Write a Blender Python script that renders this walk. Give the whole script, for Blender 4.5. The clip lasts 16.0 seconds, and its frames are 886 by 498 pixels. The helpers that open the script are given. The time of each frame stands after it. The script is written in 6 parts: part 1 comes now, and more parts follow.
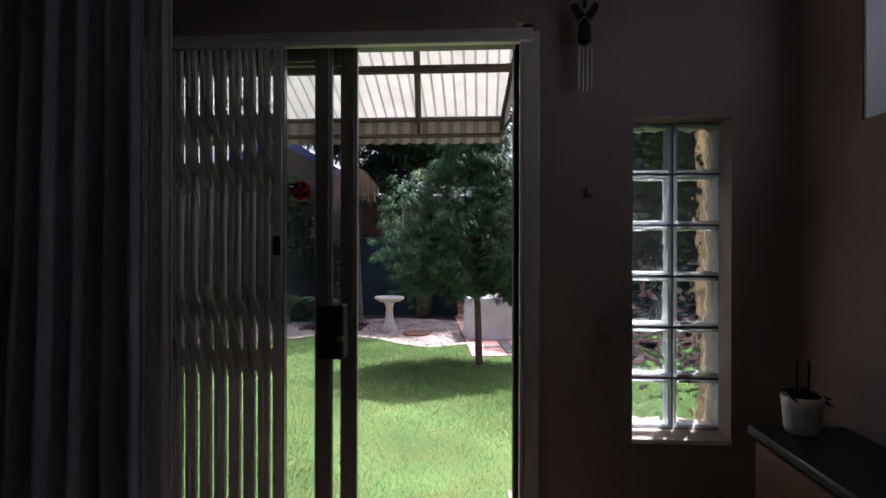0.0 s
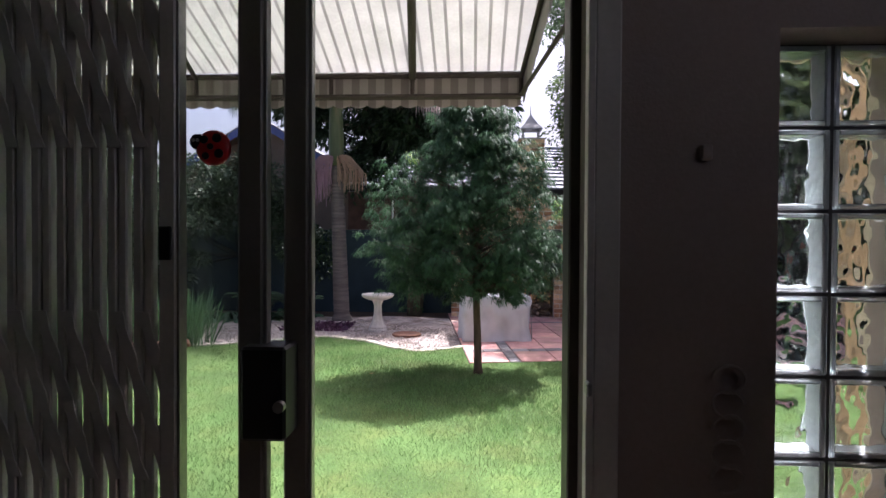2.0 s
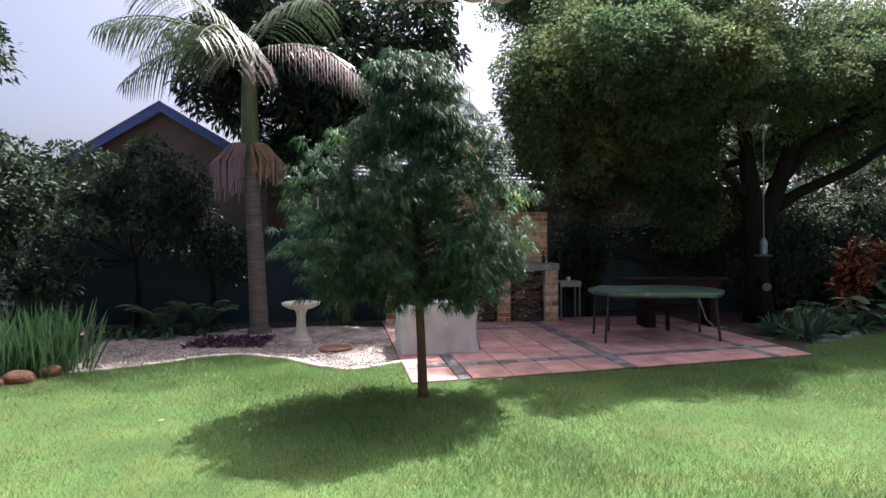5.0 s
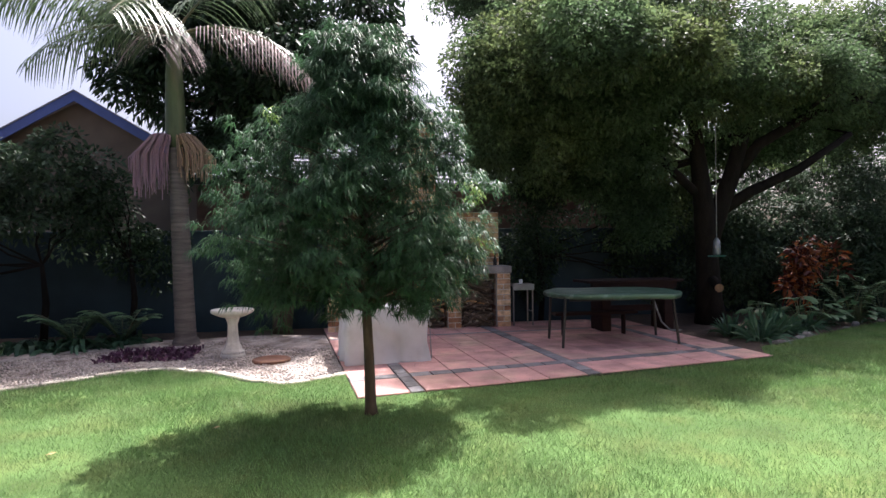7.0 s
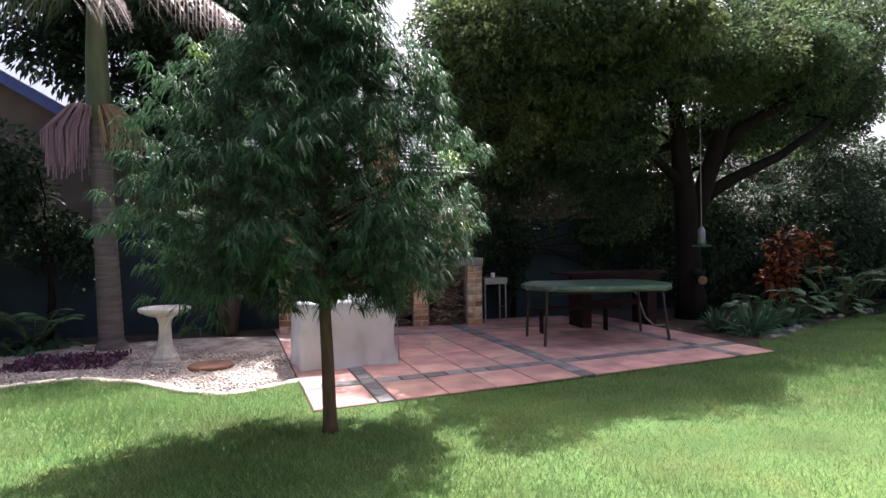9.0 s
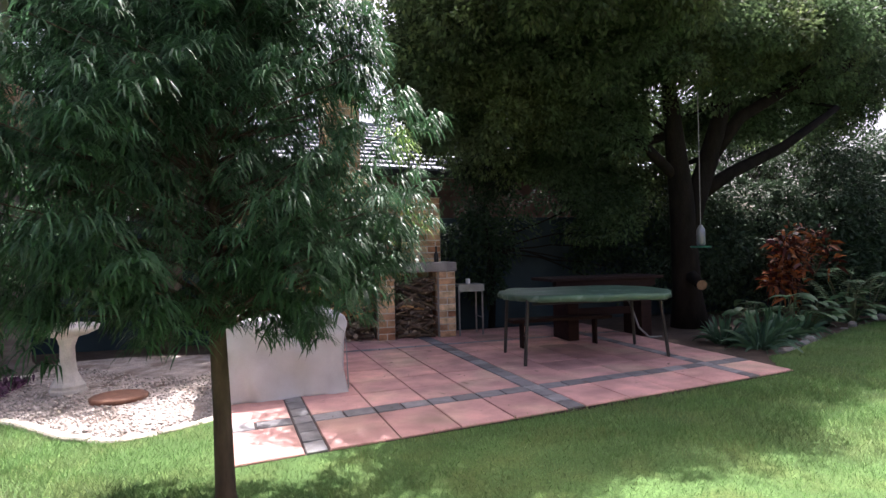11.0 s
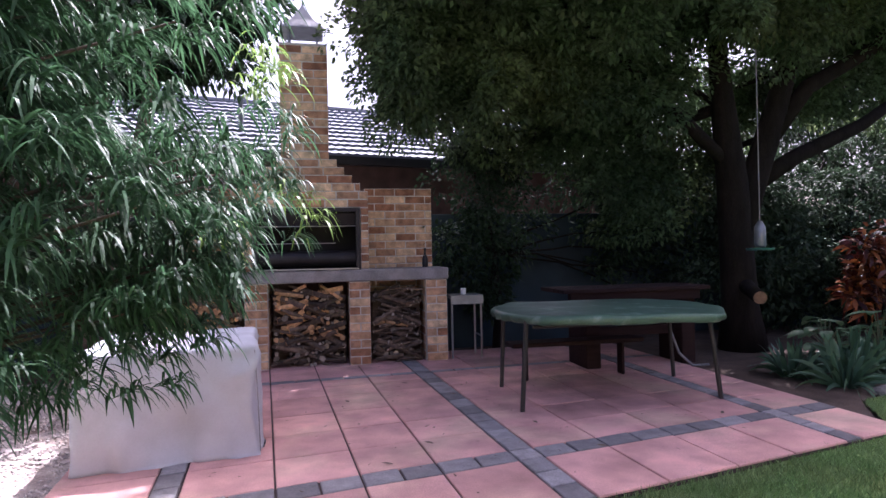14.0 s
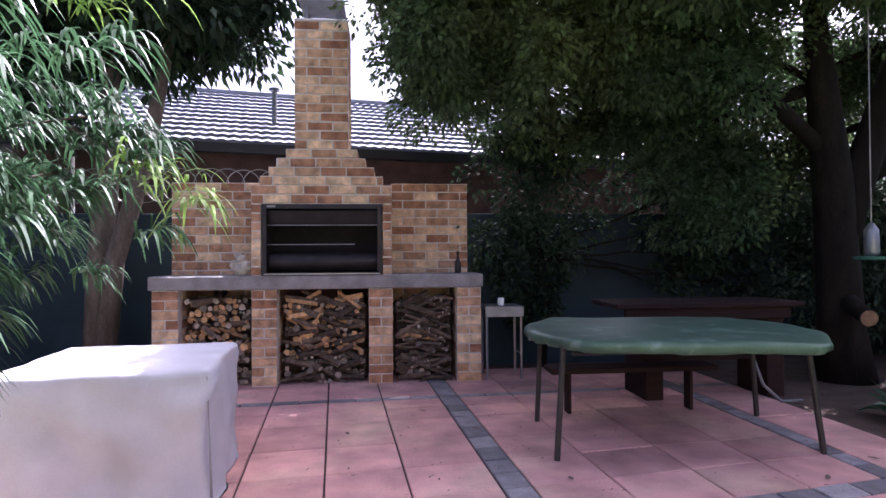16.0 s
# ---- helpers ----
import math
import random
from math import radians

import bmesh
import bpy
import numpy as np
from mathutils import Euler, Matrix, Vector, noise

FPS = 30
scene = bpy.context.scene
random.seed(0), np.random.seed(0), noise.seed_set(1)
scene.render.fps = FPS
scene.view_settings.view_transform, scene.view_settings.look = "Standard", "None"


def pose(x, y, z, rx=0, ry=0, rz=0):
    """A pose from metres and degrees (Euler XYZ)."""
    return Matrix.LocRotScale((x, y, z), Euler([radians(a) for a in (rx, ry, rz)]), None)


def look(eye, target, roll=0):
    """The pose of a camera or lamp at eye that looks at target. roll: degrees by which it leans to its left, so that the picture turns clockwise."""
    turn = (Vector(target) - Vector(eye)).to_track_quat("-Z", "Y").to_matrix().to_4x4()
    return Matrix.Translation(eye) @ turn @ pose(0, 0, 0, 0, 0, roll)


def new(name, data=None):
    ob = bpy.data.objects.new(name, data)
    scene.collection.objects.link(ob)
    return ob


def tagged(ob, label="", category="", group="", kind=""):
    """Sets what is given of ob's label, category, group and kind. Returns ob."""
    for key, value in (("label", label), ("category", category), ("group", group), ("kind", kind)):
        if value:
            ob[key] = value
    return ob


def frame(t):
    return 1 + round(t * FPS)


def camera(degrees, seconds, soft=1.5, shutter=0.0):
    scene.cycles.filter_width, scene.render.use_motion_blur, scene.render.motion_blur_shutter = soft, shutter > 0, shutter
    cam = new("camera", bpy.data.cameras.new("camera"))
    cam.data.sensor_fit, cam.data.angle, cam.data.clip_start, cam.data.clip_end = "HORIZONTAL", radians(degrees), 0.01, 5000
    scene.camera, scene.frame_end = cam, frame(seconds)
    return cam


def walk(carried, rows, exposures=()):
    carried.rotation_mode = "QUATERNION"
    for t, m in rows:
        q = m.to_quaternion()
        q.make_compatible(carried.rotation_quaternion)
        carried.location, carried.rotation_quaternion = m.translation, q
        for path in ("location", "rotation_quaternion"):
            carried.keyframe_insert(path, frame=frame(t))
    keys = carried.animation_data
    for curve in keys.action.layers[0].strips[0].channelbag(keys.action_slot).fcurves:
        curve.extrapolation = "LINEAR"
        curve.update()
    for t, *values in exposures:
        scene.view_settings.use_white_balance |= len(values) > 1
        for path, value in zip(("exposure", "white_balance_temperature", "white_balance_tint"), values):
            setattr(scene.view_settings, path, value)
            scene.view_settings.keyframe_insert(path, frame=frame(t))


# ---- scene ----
cam = camera(73.6, 16.0)
PATH = [
    (0, (0.345, -0.285, 1.528), (0.208, 1.71, 1.523), 0.1),
    (0.5, (0.318, -0.04, 1.53), (0.183, 1.956, 1.525), 0.2),
    (1, (0.305, 0.191, 1.534), (0.174, 2.187, 1.529), 0.2),
    (1.5, (0.277, 0.396, 1.53), (0.154, 2.392, 1.518), 0.3),
    (2, (0.229, 0.613, 1.543), (0.125, 2.61, 1.512), 0.3),
    (2.5, (0.191, 0.805, 1.529), (0.114, 2.803, 1.488), 0.2),
    (3, (0.153, 1.03, 1.53), (0.114, 3.029, 1.492), 0.2),
    (3.5, (0.134, 1.215, 1.521), (0.135, 3.214, 1.484), 0.1),
    (4, (0.105, 1.424, 1.527), (0.155, 3.423, 1.491), -0.2),
    (6.5, (0.118, 2.291, 1.399), (0.385, 4.273, 1.393), -0.6),
    (7, (0.087, 2.441, 1.397), (0.412, 4.414, 1.392), -0.7),
    (7.5, (0.07, 2.648, 1.352), (0.438, 4.614, 1.35), -0.8),
    (8, (0.087, 2.883, 1.334), (0.489, 4.843, 1.332), -0.8),
    (8.5, (0.101, 3.112, 1.28), (0.536, 5.065, 1.276), -0.9),
    (9, (0.103, 3.388, 1.238), (0.572, 5.333, 1.233), -0.9),
    (9.2, (0.116, 3.476, 1.216), (0.599, 5.417, 1.213), -0.9),
    (11.5, (0.772, 4.626, 1.253), (1.288, 6.558, 1.255), -1.3),
    (12, (0.93, 4.855, 1.26), (1.434, 6.791, 1.261), -1.4),
    (12.5, (1.069, 5.12, 1.266), (1.561, 7.058, 1.269), -1.4),
    (13, (1.209, 5.377, 1.252), (1.685, 7.32, 1.258), -1.3),
    (13.5, (1.374, 5.604, 1.264), (1.821, 7.554, 1.27), -1.3),
    (14, (1.499, 5.824, 1.245), (1.91, 7.782, 1.254), -1.2),
    (14.5, (1.622, 6.042, 1.249), (1.99, 8.008, 1.26), -1.0),
    (15, (1.746, 6.237, 1.24), (2.066, 8.211, 1.259), -0.8),
    (15.5, (1.879, 6.444, 1.252), (2.143, 8.426, 1.273), -0.6),
    (16, (1.973, 6.652, 1.246), (2.172, 8.642, 1.269), -0.4),
]

EXPOSURES = [(0.0, 1.16, 5850, 24), (2.2, 1.1, 5850, 24), (4.0, 0.96, 6000, 17), (6.5, 1.15, 6050, 18), (9.2, 1.28, 6100, 19), (12.5, 1.5, 5900, 22), (14.5, 1.58, 5600, 34), (16.0, 1.85, 5650, 32)]
walk(cam, [(t, look(eye, target, roll)) for t, eye, target, roll in PATH], EXPOSURES)

# ---------------------------------------------------------------- world, sun
SUN_WAY = Vector((0.29, 0.50, 1.0)).normalized()
world = bpy.data.worlds.new("World")
scene.world = world
world.use_nodes = True
wn = world.node_tree
sky = wn.nodes.new("ShaderNodeTexSky")
sky.sky_type = "NISHITA"
sky.sun_disc = False
sky.sun_elevation = math.asin(SUN_WAY.z)
sky.sun_rotation = math.atan2(SUN_WAY.x, SUN_WAY.y)
sky.air_density, sky.dust_density, sky.ozone_density = 0.7, 8.0, 0.5
wn.links.new(sky.outputs[0], wn.nodes["Background"].inputs[0])
wn.nodes["Background"].inputs[1].default_value = 0.12
sun = new("sun", bpy.data.lights.new("sun", "SUN"))
sun.data.energy, sun.data.angle, sun.data.color = 5.0, radians(0.5), (1.0, 0.95, 0.87)
window_light = new("window_light", bpy.data.lights.new("window_light", "AREA"))
window_light.data.shape = "RECTANGLE"
window_light.data.size, window_light.data.size_y = 0.54, 1.0
window_light.data.energy, window_light.data.color = 0.55, (0.80, 0.88, 1.0)
window_light.matrix_world = Matrix.Translation((1.69, 1.05, 2.235)) @ Vector((1, 0, 0)).to_track_quat("Z", "Y").to_matrix().to_4x4()
sun.matrix_world = Matrix.Translation((3, 8, 12)) @ SUN_WAY.to_track_quat("Z", "Y").to_matrix().to_4x4()


# ---------------------------------------------------------------- materials
def material(name, color, rough=0.7, metal=0.0, spec=0.4, vary=0.15, scale=6.0, fine=0.08, fine_scale=90.0, bump=0.0, bump_scale=60.0,
             island=0.0, obj_random=0.0, translucent=0.0, second=None, second_scale=2.0, second_mix=(0.45, 0.65), stretch=(1, 1, 1), sheen=0.0):
    """A painted, mineral, wooden or leafy surface: a base colour varied at two scales, with fine relief."""
    m = bpy.data.materials.new(name)
    m.use_nodes = True
    n, l = m.node_tree.nodes, m.node_tree.links
    b = n["Principled BSDF"]
    b.inputs["Roughness"].default_value = rough
    b.inputs["Metallic"].default_value = metal
    b.inputs["Specular IOR Level"].default_value = spec
    geo = n.new("ShaderNodeNewGeometry")
    mapping = n.new("ShaderNodeMapping")
    mapping.inputs["Scale"].default_value = stretch
    l.new(geo.outputs["Position"], mapping.inputs["Vector"])

    def tex(sc, detail=3.0):
        t = n.new("ShaderNodeTexNoise")
        t.inputs["Scale"].default_value = sc
        t.inputs["Detail"].default_value = detail
        l.new(mapping.outputs[0], t.inputs["Vector"])
        return t.outputs["Fac"]

    def ranged(fac, lo, hi, a=0.3, z=0.7):
        r = n.new("ShaderNodeMapRange")
        for k, v in zip(("From Min", "From Max", "To Min", "To Max"), (a, z, lo, hi)):
            r.inputs[k].default_value = v
        l.new(fac, r.inputs["Value"])
        return r.outputs[0]

    def times(a, c):
        t = n.new("ShaderNodeMath")
        t.operation = "MULTIPLY"
        l.new(a, t.inputs[0])
        l.new(c, t.inputs[1])
        return t.outputs[0]

    value = ranged(tex(scale), 1 - vary, 1 + vary)
    if fine:
        value = times(value, ranged(tex(fine_scale, 2.0), 1 - fine, 1 + fine))
    if island:
        value = times(value, ranged(geo.outputs["Random Per Island"], 1 - island, 1 + island, 0.0, 1.0))
    if obj_random:
        info = n.new("ShaderNodeObjectInfo")
        value = times(value, ranged(info.outputs["Random"], 1 - obj_random, 1 + obj_random, 0.0, 1.0))
    rgb = n.new("ShaderNodeRGB")
    rgb.outputs[0].default_value = (*color, 1)
    base = rgb.outputs[0]
    if second:
        mix = n.new("ShaderNodeMix")
        mix.data_type = "RGBA"
        mix.inputs["B"].default_value = (*second, 1)
        l.new(base, mix.inputs["A"])
        source = geo.outputs["Random Per Island"] if second_scale == 0 else tex(second_scale, 4.0)
        if second_scale < 0:
            info2 = n.new("ShaderNodeObjectInfo")
            source = info2.outputs["Random"]
        l.new(ranged(source, 0.0, 1.0, *second_mix), mix.inputs["Factor"])
        base = mix.outputs["Result"]
    hsv = n.new("ShaderNodeHueSaturation")
    l.new(base, hsv.inputs["Color"])
    l.new(value, hsv.inputs["Value"])
    l.new(hsv.outputs[0], b.inputs["Base Color"])
    if sheen:
        b.inputs["Sheen Weight"].default_value = sheen
    if bump:
        bp = n.new("ShaderNodeBump")
        bp.inputs["Strength"].default_value = min(1.0, bump)
        bp.inputs["Distance"].default_value = 0.006
        l.new(tex(bump_scale, 5.0), bp.inputs["Height"])
        l.new(bp.outputs[0], b.inputs["Normal"])
    if translucent:
        tr = n.new("ShaderNodeBsdfTranslucent")
        l.new(hsv.outputs[0], tr.inputs["Color"])
        ms = n.new("ShaderNodeMixShader")
        ms.inputs[0].default_value = translucent
        l.new(b.outputs[0], ms.inputs[1])
        l.new(tr.outputs[0], ms.inputs[2])
        l.new(ms.outputs[0], n["Material Output"].inputs["Surface"])
    return m


def glass(name, color=(1, 1, 1), rough=0.0, bump=0.0, bump_scale=14.0):
    m = bpy.data.materials.new(name)
    m.use_nodes = True
    n, l = m.node_tree.nodes, m.node_tree.links
    b = n["Principled BSDF"]
    b.inputs["Base Color"].default_value = (*color, 1)
    b.inputs["Roughness"].default_value = rough
    b.inputs["IOR"].default_value = 1.45
    b.inputs["Transmission Weight"].default_value = 1.0
    if bump:
        t = n.new("ShaderNodeTexNoise")
        t.inputs["Scale"].default_value = bump_scale
        t.inputs["Detail"].default_value = 1.0
        geo = n.new("ShaderNodeNewGeometry")
        l.new(geo.outputs["Position"], t.inputs["Vector"])
        bp = n.new("ShaderNodeBump")
        bp.inputs["Strength"].default_value = 1.0
        bp.inputs["Distance"].default_value = bump
        l.new(t.outputs["Fac"], bp.inputs["Height"])
        l.new(bp.outputs[0], b.inputs["Normal"])
    return m


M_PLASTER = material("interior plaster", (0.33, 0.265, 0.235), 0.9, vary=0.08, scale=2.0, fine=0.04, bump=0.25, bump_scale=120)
M_CEIL = material("ceiling paint", (0.7, 0.68, 0.64), 0.9, vary=0.05, bump=0.1)
M_FLOOR_IN = material("floor tile", (0.35, 0.27, 0.2), 0.35, vary=0.15, scale=3)
M_OUTPLASTER = material("exterior plaster", (0.62, 0.52, 0.38), 0.9, vary=0.1, bump=0.4, bump_scale=80)
M_TRIM = material("grey painted frame", (0.58, 0.55, 0.52), 0.5, vary=0.06, fine=0.04)
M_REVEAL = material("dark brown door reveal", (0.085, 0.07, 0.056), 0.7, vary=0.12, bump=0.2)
M_ALU = material("bronze aluminium", (0.19, 0.175, 0.16), 0.45, metal=0.2, vary=0.12, fine=0.05)
M_BRONZE = material("dark bronze aluminium", (0.055, 0.048, 0.042), 0.5, metal=0.2, vary=0.12, fine=0.05)
M_ALU_EDGE = material("brushed aluminium edge", (0.38, 0.37, 0.35), 0.35, metal=0.7, vary=0.1)
M_GATE = material("grey enamel gate", (0.70, 0.68, 0.66), 0.45, vary=0.1, fine=0.05, metal=0.2)
M_SCROLL = material("dull brown metal", (0.33, 0.27, 0.24), 0.7, vary=0.1)
M_BLACK = material("black plastic", (0.012, 0.012, 0.012), 0.45, vary=0.1)
M_CURTAIN = material("grey blue curtain", (0.42, 0.43, 0.56), 0.95, vary=0.1, scale=4, bump=0.3, bump_scale=300, stretch=(1, 1, 0.2), sheen=0.2)
M_LINING = material("pale curtain lining", (0.82, 0.80, 0.82), 0.95, vary=0.06, bump=0.25, bump_scale=300)
M_PANE = glass("window glass", (0.97, 0.99, 0.98))
M_BLOCKGLASS = glass("wavy glass block", (0.93, 0.97, 0.95), 0.01, 0.03, 16.0)
M_BLOCKRIM = glass("glass block rim", (0.86, 0.93, 0.95), 0.18, 0.004, 40.0)
M_BLOCKRIM.node_tree.nodes["Principled BSDF"].inputs["Transmission Weight"].default_value = 0.55
M_MORTAR_DARK = material("dark grout", (0.10, 0.10, 0.10), 0.9)
M_WOODCAB = material("brown cabinet wood", (0.15, 0.08, 0.05), 0.5, vary=0.25, scale=4, stretch=(1, 1, 8), bump=0.15)
M_GREENTOP = material("dark green top", (0.022, 0.05, 0.04), 0.35, vary=0.2, scale=10)
M_POT = material("white glazed pot", (0.75, 0.74, 0.72), 0.35, vary=0.05)
M_SOIL = material("garden soil", (0.085, 0.058, 0.042), 0.95, vary=0.35, scale=5, fine=0.3, bump=0.9, bump_scale=50)
M_LAWN = material("lawn turf", (0.088, 0.155, 0.048), 0.9, spec=0.1, vary=0.28, scale=1.3, fine=0.35, fine_scale=60, bump=0.9, bump_scale=90,
                  second=(0.105, 0.15, 0.046), second_scale=2.3)
M_BLADE = material("grass blade", (0.16, 0.275, 0.098), 0.55, spec=0.25, vary=0.22, scale=1.1, fine=0, island=0.35, translucent=0.35,
                   second=(0.22, 0.30, 0.13), second_scale=1.7)
M_GRAVEL = material("pale gravel bed", (0.46, 0.40, 0.36), 0.95, vary=0.25, scale=7, fine=0.35, fine_scale=120, bump=1.0, bump_scale=90,
                    second=(0.22, 0.17, 0.14), second_scale=3.0)
M_STONE = material("gravel stone", (0.46, 0.41, 0.37), 0.9, vary=0.1, island=0.45)
M_EDGING = material("pale edging stone", (0.50, 0.46, 0.38), 0.9, vary=0.2, scale=9, bump=0.5, obj_random=0.2)
M_SLAB = material("red cement slab", (0.57, 0.315, 0.285), 0.78, vary=0.26, scale=3.2, fine=0.16, fine_scale=140, bump=0.25, bump_scale=160,
                  obj_random=0.2, second=(0.58, 0.41, 0.31), second_scale=1.3, second_mix=(0.5, 0.75))
M_PAVER = material("grey cement paver", (0.235, 0.225, 0.23), 0.85, vary=0.2, scale=10, fine=0.15, bump=0.5, obj_random=0.38)
M_BED = material("sand joint", (0.07, 0.05, 0.045), 0.95, vary=0.3)
M_BRICK = material("face brick", (0.38, 0.185, 0.10), 0.9, vary=0.38, scale=11, fine=0.2, fine_scale=160, bump=0.7, bump_scale=110, obj_random=0.24,
                   second=(0.54, 0.40, 0.25), second_scale=-1, second_mix=(0.15, 1.0))
M_MORTAR = material("brick mortar", (0.54, 0.49, 0.42), 0.95, vary=0.2, scale=12, bump=0.5)
M_CONC = material("weathered concrete", (0.25, 0.235, 0.23), 0.9, vary=0.25, scale=6, fine=0.15, bump=0.6)
M_STEEL = material("black fire steel", (0.028, 0.025, 0.026), 0.5, metal=0.4, vary=0.3, scale=8, bump=0.2)
M_SOOT = material("sooty steel", (0.012, 0.011, 0.011), 0.85, vary=0.3)
M_ROD = material("worn steel rod", (0.35, 0.33, 0.31), 0.4, metal=0.8, vary=0.2)
M_GALV = material("galvanised sheet", (0.23, 0.24, 0.25), 0.45, metal=0.6, vary=0.2, scale=8)
M_BARK_LOG = material("log bark", (0.13, 0.095, 0.07), 0.95, vary=0.4, scale=20, bump=0.9, island=0.4)
M_LOGEND = material("cut wood", (0.50, 0.33, 0.17), 0.85, vary=0.25, scale=30, island=0.35)
M_STUB = material("weathered cut wood", (0.22, 0.13, 0.075), 0.9, vary=0.3, scale=15, bump=0.5)
M_COVER = material("grey canvas cover", (0.52, 0.535, 0.575), 0.85, vary=0.09, scale=4, fine=0.03, bump=0.35, bump_scale=9, second=(0.44, 0.445, 0.465), second_scale=3.0, second_mix=(0.55, 0.8))
M_TCOVER = material("green tarpaulin", (0.075, 0.145, 0.095), 0.42, vary=0.25, scale=3, fine=0.08, bump=0.5, bump_scale=22,
                    second=(0.22, 0.30, 0.25), second_scale=6.0, second_mix=(0.58, 0.74))
M_LEG = material("dark table metal", (0.045, 0.042, 0.04), 0.5, metal=0.4, vary=0.15)
M_DARKWOOD = material("dark red stained wood", (0.024, 0.012, 0.011), 0.85, spec=0.2, vary=0.3, scale=3, stretch=(1, 8, 8), bump=0.3)
M_BB = material("weathered white concrete", (0.60, 0.57, 0.53), 0.85, vary=0.15, scale=7, fine=0.1, bump=0.4, second=(0.33, 0.30, 0.26), second_scale=6.0, second_mix=(0.58, 0.8))
M_TERRA = material("terracotta", (0.21, 0.105, 0.07), 0.85, vary=0.25, scale=9, bump=0.4)
M_TEAL = material("dark teal wall paint", (0.018, 0.036, 0.046), 0.8, vary=0.25, scale=2, bump=0.4)
M_BROWNWALL = material("brown plaster", (0.17, 0.135, 0.105), 0.9, vary=0.15, scale=2, bump=0.4)
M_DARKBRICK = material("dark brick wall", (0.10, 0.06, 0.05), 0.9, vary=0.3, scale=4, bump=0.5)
M_BLUE = material("blue fascia paint", (0.10, 0.14, 0.36), 0.5, vary=0.1)
M_GUTTER = material("black gutter", (0.02, 0.02, 0.024), 0.4, vary=0.1)
M_TILE = material("grey roof tile", (0.15, 0.165, 0.205), 0.55, vary=0.18, scale=2.5, fine=0.15, fine_scale=40, bump=0.4, island=0.15)
M_ASBESTOS = material("grey roof sheet", (0.28, 0.28, 0.28), 0.8, vary=0.2)
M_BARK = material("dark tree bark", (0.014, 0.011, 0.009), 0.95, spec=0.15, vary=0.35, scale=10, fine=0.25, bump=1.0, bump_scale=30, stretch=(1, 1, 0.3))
M_GREYBARK = material("grey brown bark", (0.115, 0.09, 0.072), 0.95, vary=0.3, scale=12, fine=0.2, bump=0.8, bump_scale=40, stretch=(1, 1, 0.3))
M_TRUNK = material("slim brown bark", (0.075, 0.055, 0.042), 0.9, vary=0.3, scale=20, bump=0.8, bump_scale=60, stretch=(1, 1, 0.3))
M_PALM = material("ringed palm bark", (0.14, 0.118, 0.108), 0.9, vary=0.35, scale=8, fine=0.15, bump=0.7, bump_scale=40, stretch=(0.3, 0.3, 3))
M_SHAFT = material("green crownshaft", (0.095, 0.125, 0.06), 0.5, vary=0.2, stretch=(2, 2, 0.3), second=(0.15, 0.125, 0.075), second_scale=1.5)
M_FROND = material("palm leaflet", (0.10, 0.15, 0.075), 0.4, spec=0.5, vary=0.15, island=0.35, fine=0, translucent=0.25)
M_DRYFROND = material("dry palm leaflet", (0.26, 0.20, 0.19), 0.7, vary=0.15, island=0.35, fine=0, translucent=0.2)
M_STRAND = material("purple flower strand", (0.33, 0.21, 0.26), 0.7, vary=0.1, island=0.3, fine=0)
M_STRAND2 = material("tan seed strand", (0.33, 0.22, 0.15), 0.7, vary=0.1, island=0.3, fine=0)
M_PODO = material("long narrow leaf", (0.056, 0.122, 0.058), 0.48, spec=0.30, vary=0.2, scale=2, fine=0, island=0.4, translucent=0.38)
M_PODO_NEW = material("young yellow leaf", (0.24, 0.38, 0.09), 0.4, vary=0.15, fine=0, island=0.3, translucent=0.35)
M_LEAF = material("small glossy leaf", (0.088, 0.142, 0.066), 0.55, spec=0.22, vary=0.4, scale=0.8, fine=0, island=0.5, translucent=0.58,
                  second=(0.13, 0.17, 0.065), second_scale=0.7)
M_LEAF_DARK = material("dark glossy leaf", (0.028, 0.055, 0.025), 0.5, spec=0.3, vary=0.3, scale=0.9, fine=0, island=0.45, translucent=0.3)
M_SHRUB = material("grey green shrub leaf", (0.052, 0.084, 0.048), 0.58, spec=0.22, vary=0.3, scale=1.2, fine=0, island=0.5, translucent=0.2)
M_FERN = material("blue green strap leaf", (0.06, 0.125, 0.07), 0.45, spec=0.3, vary=0.2, fine=0, island=0.4, translucent=0.2)
M_IRIS = material("green sword leaf", (0.10, 0.19, 0.09), 0.45, spec=0.35, vary=0.2, fine=0, island=0.4, translucent=0.25)
M_REDLEAF = material("red croton leaf", (0.085, 0.016, 0.012), 0.45, vary=0.3, fine=0, island=0.5, translucent=0.25, second=(0.22, 0.07, 0.02), second_scale=0)
M_PURPLE = material("purple ground cover leaf", (0.085, 0.028, 0.065), 0.5, vary=0.3, fine=0, island=0.5)
M_RED = material("red enamel", (0.60, 0.02, 0.02), 0.35, vary=0.1)
M_WHITE = material("white paint", (0.75, 0.75, 0.74), 0.5, vary=0.05)
M_TANWOOD = material("tan timber", (0.30, 0.235, 0.165), 0.8, vary=0.25, scale=5, stretch=(8, 8, 1), bump=0.3)
M_WIRE = material("galvanised wire", (0.30, 0.29, 0.28), 0.5, metal=0.6)
M_AWNFRAME = material("grey brown awning steel", (0.05, 0.044, 0.04), 0.7, metal=0.0, spec=0.2, vary=0.15)
M_TEALMETAL = material("green blue metal", (0.06, 0.20, 0.16), 0.4, metal=0.3)


